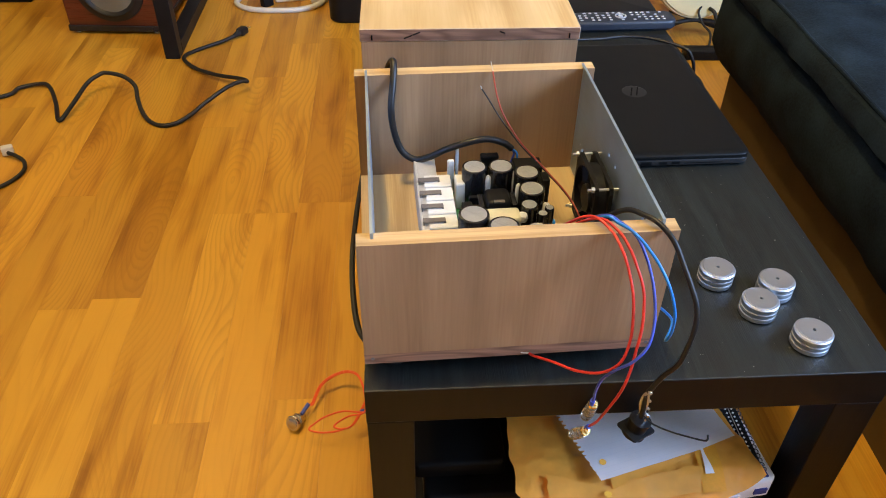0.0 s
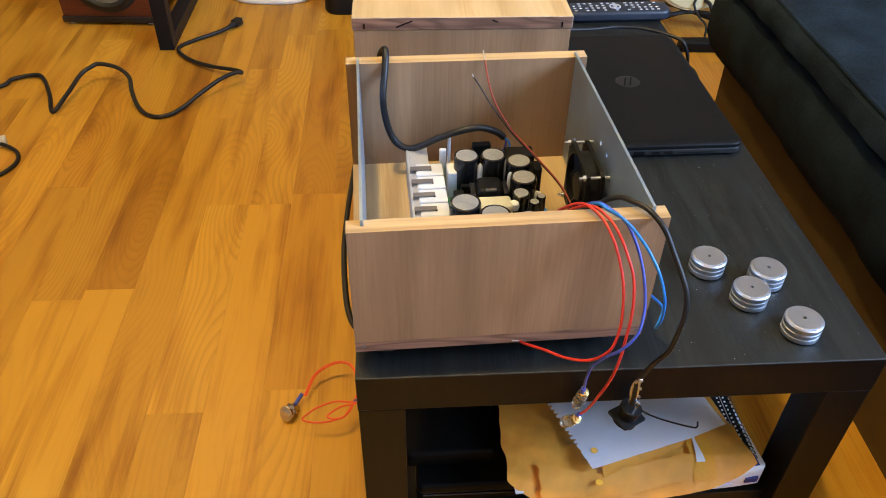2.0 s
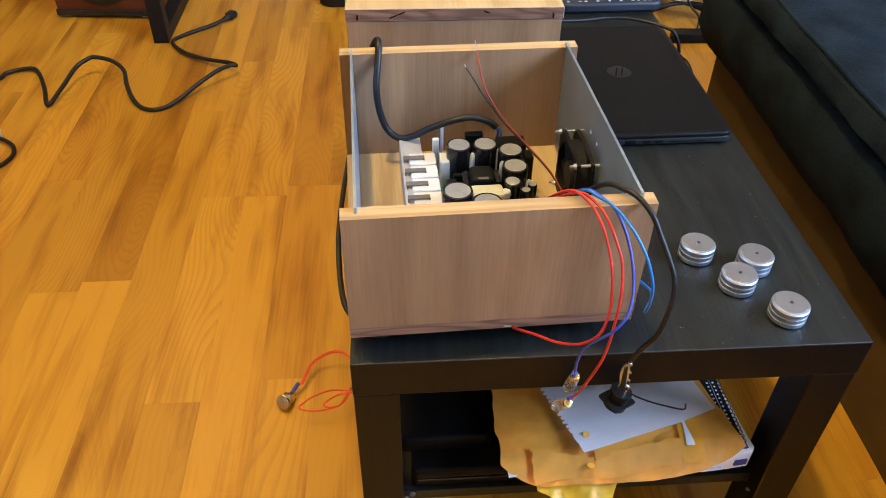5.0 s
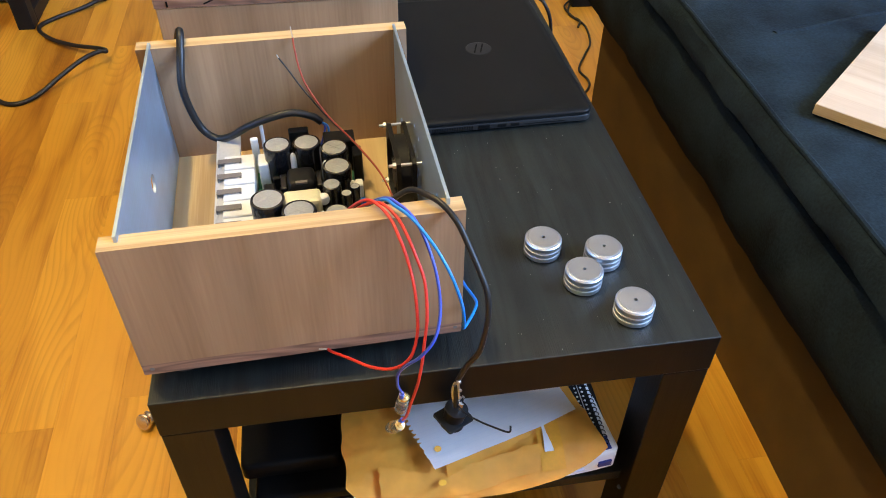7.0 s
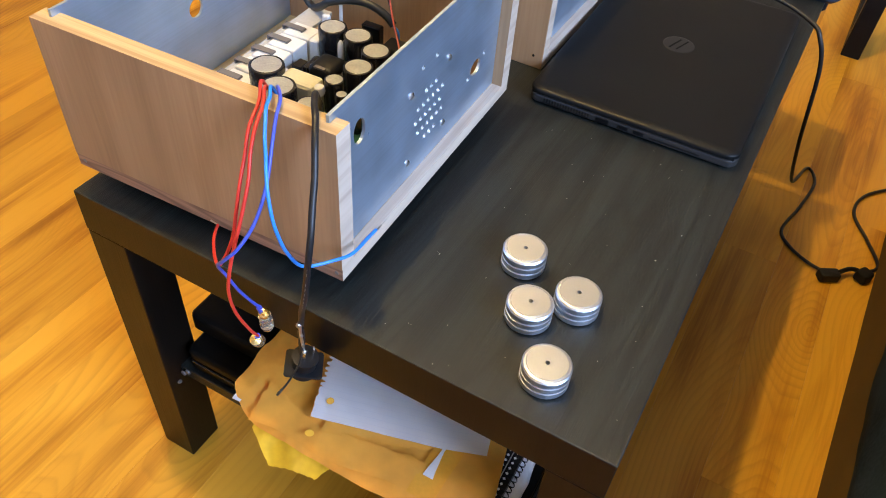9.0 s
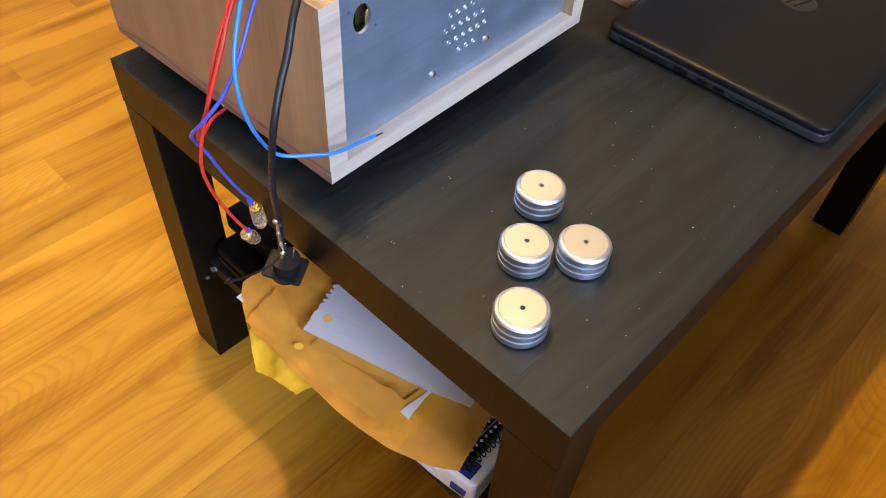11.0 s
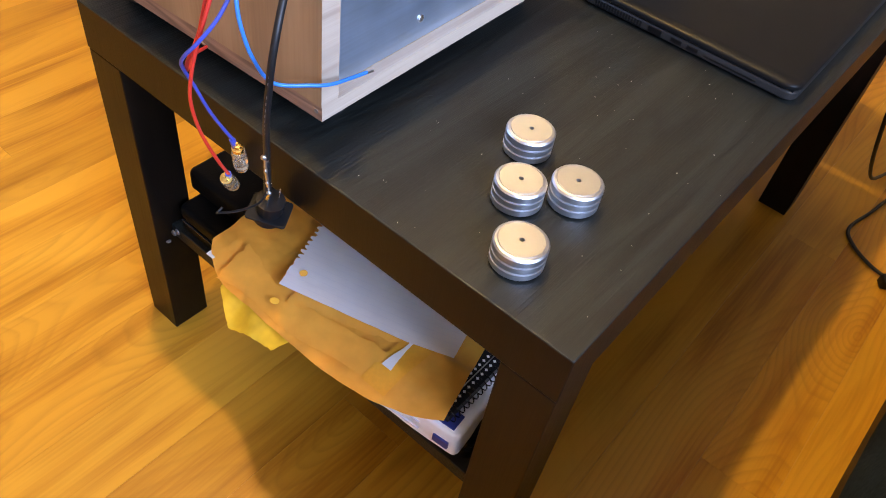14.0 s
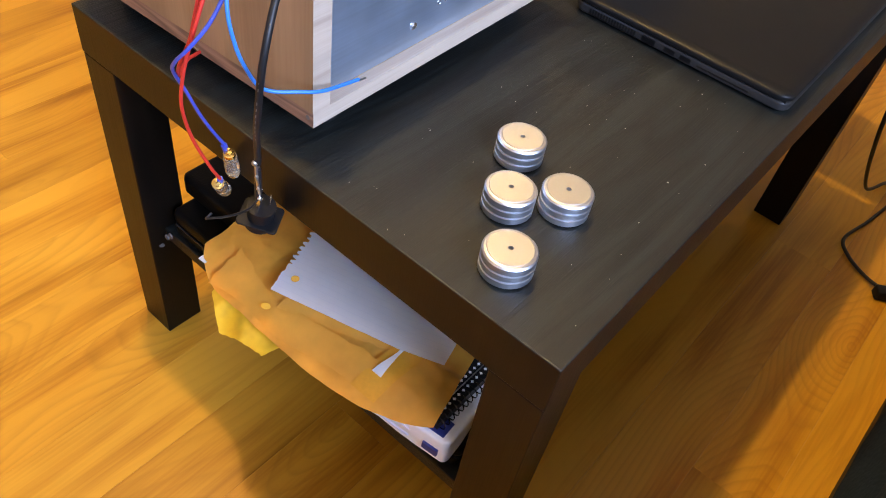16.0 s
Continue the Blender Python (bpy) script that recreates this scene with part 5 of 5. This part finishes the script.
cable("adapter_cord", [(0.797, 0.872, 0.006), (0.815, 0.905, 0.0045), (0.788, 0.965, 0.0045), (0.755, 1.030, 0.0045), (0.768, 1.100, 0.0045), (0.835, 1.180, 0.0045), (0.850, 1.225, 0.0045), (0.842, 1.280, 0.0045), (0.880, 1.355, 0.0045), (0.915, 1.420, 0.0045), (0.93, 1.52, 0.0045), (0.905, 1.600, 0.0045), (0.925, 1.66, 0.010)], 0.0030, black_rubber, "thin black cord lying on the floor beside the sofa", "cable")
ad = thing("power_adapter", "black power adapter brick on the floor", "power adapter", pose(0.990, 1.668, 0, 0, 0, -3))
part("brick", rounded(-0.062, 0.062, -0.024, 0.024, 0, 0.030, 0.006, 0.003), black_plastic, ad, smooth=True)
part("lead", tube([(0.02, 0.02, 0.015), (0.03, 0.06, 0.05), (0.01, 0.09, 0.07), (-0.005, 0.11, 0.10), (0.01, 0.13, 0.115)], 0.0035, 10), black_rubber, ad, smooth=True)
part("lead", tube([(-0.06, 0.0, 0.015), (-0.085, -0.03, 0.006), (-0.075, -0.09, 0.005), (-0.06, -0.12, 0.005), (-0.075, -0.16, 0.005)], 0.003, 10), black_rubber, ad, smooth=True)

gt = thing("electric_guitar", "cream electric guitar standing beyond the sofa's end", "guitar", pose(0.992, 1.800, 0.072, -18, 0, 0))
bm = bmesh.new()
ring0, ring1 = [], []
for k in range(64):
    a = 2 * math.pi * k / 64 - math.pi / 2
    z = 0.20 + 0.20 * math.sin(a)
    w = 0.165 if z < 0.2 else 0.145 - 0.012 * math.sin((z - 0.2) / 0.2 * math.pi)
    x = w * math.cos(a) * (1 - 0.14 * math.exp(-((z - 0.24) / 0.05) ** 2))
    ring0.append(bm.verts.new((x, -0.022, z)))
    ring1.append(bm.verts.new((x, 0.022, z)))
for k in range(64):
    j = (k + 1) % 64
    bm.faces.new((ring0[k], ring0[j], ring1[j], ring1[k]))
bm.faces.new(list(reversed(ring0)))
bm.faces.new(ring1)
bmesh.ops.recalc_face_normals(bm, faces=bm.faces)
bmesh.ops.bevel(bm, geom=[e for e in bm.edges if abs(e.verts[0].co.y - e.verts[1].co.y) < 1e-6], offset=0.006, segments=2, affect="EDGES")
part("body", bm, cream_paint, gt, smooth=True)
br = part("bridge", box(-0.04, 0.04, -0.030, -0.022, 0.085, 0.110, 0.002), steel, gt)
for i in range(6):
    part("saddle", box(-0.034 + i * 0.0125, -0.024 + i * 0.0125, -0.034, -0.030, 0.088, 0.104, 0.001), steel, br)
part("neck", box(-0.026, 0.026, -0.040, -0.020, 0.30, 0.95, 0.004), pale_wood_y, gt)
part("jack_plug", tube([(0.035, -0.024, 0.030), (0.045, -0.040, 0.020), (0.055, -0.050, -0.010)], 0.006, 10), black_rubber, gt, smooth=True)
st = thing("guitar_stand", "low black metal guitar stand on the floor", "stand", pose(0.992, 1.80, 0))
part("cradle", tube([(-0.12, -0.05, 0.075), (-0.115, -0.03, 0.062), (0, 0.0, 0.066), (0.115, -0.03, 0.062), (0.12, -0.05, 0.075)], 0.007, 8), black_rubber, st, smooth=True)
for x in (-0.14, 0.14):
    part("leg", tube([(0, 0.02, 0.064), (x * 0.5, 0.03, 0.035), (x, 0.05, 0.006)], 0.007, 8), black_plastic, st, smooth=True)
part("leg", tube([(0, 0.02, 0.064), (0, 0.12, 0.035), (0, 0.22, 0.006)], 0.007, 8), black_plastic, st, smooth=True)

# ---- far left: loudspeaker, desk frame, cords ----
sp = thing("floor_loudspeaker", "reddish mahogany loudspeaker with a silver cone woofer", "loudspeaker", pose(-0.858, 1.905, 0, 0, 0, -4))
part("cabinet", box(-0.145, 0.145, 0, 0.34, 0.014, 0.92, 0.004, 2), mahogany, sp)
part("plinth", box(-0.148, 0.148, -0.006, 0.345, 0.010, 0.030, 0.002), black_gloss, sp)
wf = part("woofer", moved(lathe([(0.108, 0.0), (0.106, 0.006), (0.092, 0.007), (0.086, 0.012), (0.078, 0.008), (0.074, 0.002)], 44, cap=False), pose(0.01, 0.0, 0.150, 90, 0, 0)), black_rubber, sp, "black rubber surround", smooth=True)
part("cone", moved(lathe([(0.075, 0.003), (0.030, -0.018), (0.026, -0.018), (0.022, -0.008), (0.010, -0.002)], 44), pose(0.01, -0.001, 0.150, 90, 0, 0)), cone_silver, wf, "silver cone", smooth=True)
for x in (-0.125, 0.125):
    for y in (0.02, 0.32):
        f = part("foot", lathe([(0.012, 0), (0.014, 0.004), (0.012, 0.010)], 18), steel, sp, smooth=True)
        f.location = (x, y, 0)

dk = thing("desk_frame", "black square-tube desk frame standing on the floor", "desk frame", pose(-0.640, 1.735, 0))
part("post", box(-0.022, 0.022, -0.022, 0.022, 0, 0.72, 0.002), black_plastic, dk)
part("runner", box(-0.022, 0.022, 0.022, 0.72, 0.0, 0.040, 0.002), black_plastic, dk)
part("post", box(-0.022, 0.022, 0.72, 0.764, 0, 0.72, 0.002), black_plastic, dk)
part("top_rail", box(-0.022, 0.022, -0.022, 0.764, 0.7205, 0.745, 0.002), black_plastic, dk)

copy_thing(dk, pose(0.655, 1.660, 0))

pc = thing("power_cable", "black power cable with a three-pin plug snaking over the floor", "cable")
part("insulation", tube([(-1.25, 1.4, 0.006), (-1.057, 1.482, 0.006), (-1.028, 1.53, 0.007), (-0.97, 1.547, 0.01), (-0.938, 1.519, 0.01), (-0.895, 1.432, 0.008), (-0.858, 1.341, 0.006), (-0.835, 1.401, 0.024), (-0.815, 1.476, 0.044), (-0.788, 1.502, 0.056), (-0.767, 1.509, 0.059), (-0.718, 1.494, 0.054), (-0.683, 1.464, 0.04), (-0.666, 1.412, 0.024), (-0.641, 1.358, 0.011), (-0.611, 1.32, 0.006), (-0.578, 1.304, 0.006), (-0.545, 1.318, 0.006), (-0.513, 1.352, 0.012), (-0.481, 1.392, 0.024), (-0.433, 1.441, 0.04), (-0.397, 1.476, 0.042), (-0.38, 1.484, 0.038), (-0.403, 1.521, 0.028), (-0.483, 1.572, 0.016), (-0.561, 1.638, 0.008), (-0.606, 1.711, 0.006), (-0.577, 1.762, 0.006), (-0.509, 1.819, 0.008), (-0.472, 1.852, 0.012)], 0.0058, 10), black_rubber, pc, smooth=True)
pm = aim((-0.472, 1.852, 0.013), (-0.430, 1.920, 0.018))
pl = part("plug", moved(rounded(-0.014, 0.014, -0.011, 0.011, 0.020, 0.050, 0.006, 0.003), pm), black_rubber, pc, "moulded black plug", smooth=True)
part("strain_relief", moved(lathe([(0.0065, -0.004), (0.0085, 0.008), (0.0100, 0.022)], 16), pm), black_rubber, pl, smooth=True)
for x in (-0.0065, 0.0065):
    part("pin", moved(box(x - 0.0008, x + 0.0008, -0.0032, 0.0032, 0.050, 0.068), pm), steel, pl)

ps = thing("power_strip", "white power strip with a looped white cord on the floor", "power strip", pose(-0.36, 2.16, 0, 0, 0, 12))
part("strip_body", rounded(-0.02, 0.24, -0.01, 0.045, 0, 0.035, 0.008, 0.004), white_plastic, ps, smooth=True)
part("cord", tube([(0.15, -0.01, 0.02), (0.13, -0.075, 0.012), (0.05, -0.105, 0.008), (-0.06, -0.085, 0.008), (-0.13, -0.045, 0.008), (-0.15, 0.02, 0.008), (-0.10, 0.10, 0.008)], 0.0095, 10), white_plastic, ps, smooth=True)
part("wall_plug", rounded(0.10, 0.16, -0.045, -0.005, 0.0, 0.045, 0.006, 0.003), white_plastic, ps, smooth=True)
part("black_plug", moved(rounded(-0.02, 0.02, -0.014, 0.014, 0, 0.03, 0.005, 0.003), pose(-0.05, -0.025, 0.0, 0, 0, 30)), black_plastic, ps, smooth=True)

sb = thing("black_bin", "rounded black plastic waste bin on the floor", "bin", pose(-0.075, 2.06, 0))
part("body", rounded(-0.105, 0.16, -0.10, 0.12, 0, 0.26, 0.05, 0.006), black_plastic, sb, smooth=True)
part("rim", rounded(-0.108, 0.163, -0.103, 0.123, 0.2602, 0.272, 0.052, 0.004), black_gloss, sb, smooth=True)

ds = thing("black_cabinet", "low black cabinet standing on the floor behind the loudspeaker", "cabinet", pose(-1.42, 2.18, 0))
part("body", box(-0.25, 0.20, 0, 0.35, 0.0, 0.55, 0.004), black_plastic, ds)

wc = thing("data_cable", "thin black cable with a white connector on the floor", "cable")
part("insulation", tube([(-1.05, 0.93, 0.005), (-0.960, 0.985, 0.005), (-0.891, 1.043, 0.005), (-0.866, 1.095, 0.006), (-0.876, 1.138, 0.007), (-0.900, 1.160, 0.011), (-0.925, 1.172, 0.014)], 0.0050, 10), black_rubber, wc, smooth=True)
part("white_connector", moved(rounded(-0.013, 0.013, -0.010, 0.010, 0.0, 0.022, 0.003, 0.002), pose(-0.932, 1.186, 0.002, 0, 0, 20)), white_plastic, wc, "white plug housing", smooth=True)

# ---- floor boards ----
floor_ob = slab("floor", W - 0.12, E + 0.12, S - 0.12, N + 0.12, -0.10, -0.0030, joint_dark, "orange-toned oak laminate floor of long narrow strips", "floor")
STRIP = 0.0945
NEAR = (-1.25, 1.32, -0.62, 2.45)
rng = random.Random(12)
# end joints that are known, strip by strip, and the planks whose tone stands out
fixed = {-8: [0.998], -6: [0.642], -5: [0.02, 1.30], -4: [0.328, 0.914, 1.583], -3: [0.912], -2: [0.370, 0.949], -1: [0.947], 0: [0.10], 1: [-0.52, 0.68], 2: [-0.30], 3: [0.080]}
toned = {(-6, 0.642): (0.74, 0.68, 0.60), (-4, 0.328): (1.05, 1.06, 1.10), (-4, 1.583): (0.84, 0.80, 0.74), (-2, 0.949): (0.84, 0.79, 0.72), (-2, 0.370): (0.95, 0.92, 0.88), (-3, 0.912): (1.05, 1.06, 1.05), (-8, 0.998): (0.95, 0.90, 0.85), (3, 0.080): (0.80, 0.74, 0.68)}
cache = {}


def plank_mesh(length):
    key = round(length, 3)
    if key not in cache:
        bm = bmesh.new()
        w, e = STRIP - 0.0001, 0.0002
        lo = [bm.verts.new(p) for p in ((0, 0, -0.0028), (w, 0, -0.0028), (w, key - 0.0001, -0.0028), (0, key - 0.0001, -0.0028))]
        mid = [bm.verts.new((v.co.x, v.co.y, -0.0003)) for v in lo]
        hi = [bm.verts.new((e if v.co.x < 0.01 else w - e, e if v.co.y < 0.01 else key - 0.0001 - e, 0)) for v in lo]
        for a, b in ((lo, mid), (mid, hi)):
            for i in range(4):
                j = (i + 1) % 4
                bm.faces.new((a[i], a[j], b[j], b[i]))
        bm.faces.new(hi)
        me = bpy.data.meshes.new("plank")
        bm.to_mesh(me)
        bm.free()
        me.materials.append(floor_wood)
        cache[key] = me
    return cache[key]


far = bmesh.new()
for c in range(math.floor(W / STRIP), math.ceil(E / STRIP)):
    x = -0.0055 + c * STRIP
    lengths = (0.60, 0.90, 1.20)
    cuts = list(fixed.get(c, [rng.uniform(-0.6, 0.6)]))
    while cuts[-1] < N:
        cuts.append(cuts[-1] + rng.choice(lengths))
    while cuts[0] > S:
        cuts.insert(0, cuts[0] - rng.choice(lengths))
    for a, b in zip(cuts, cuts[1:]):
        a, b = max(a, S), min(b, N)
        if b - a < 0.02:
            continue
        if NEAR[0] < x < NEAR[1] and b > NEAR[2] and a < NEAR[3]:
            o = new("plank", plank_mesh(b - a))
            o.parent, o.location = floor_ob, (x, a, 0)
            o.color = (*toned.get((c, a), (1.0, 1.0, 1.0)), 1.0)
        else:
            q = [far.verts.new(p) for p in ((x, a, 0), (x + STRIP - 0.0004, a, 0), (x + STRIP - 0.0004, b - 0.0004, 0), (x, b - 0.0004, 0))]
            far.faces.new(q)
fo = part("far_planks", far, floor_wood_far, floor_ob)
fo["kind"] = "stuff"
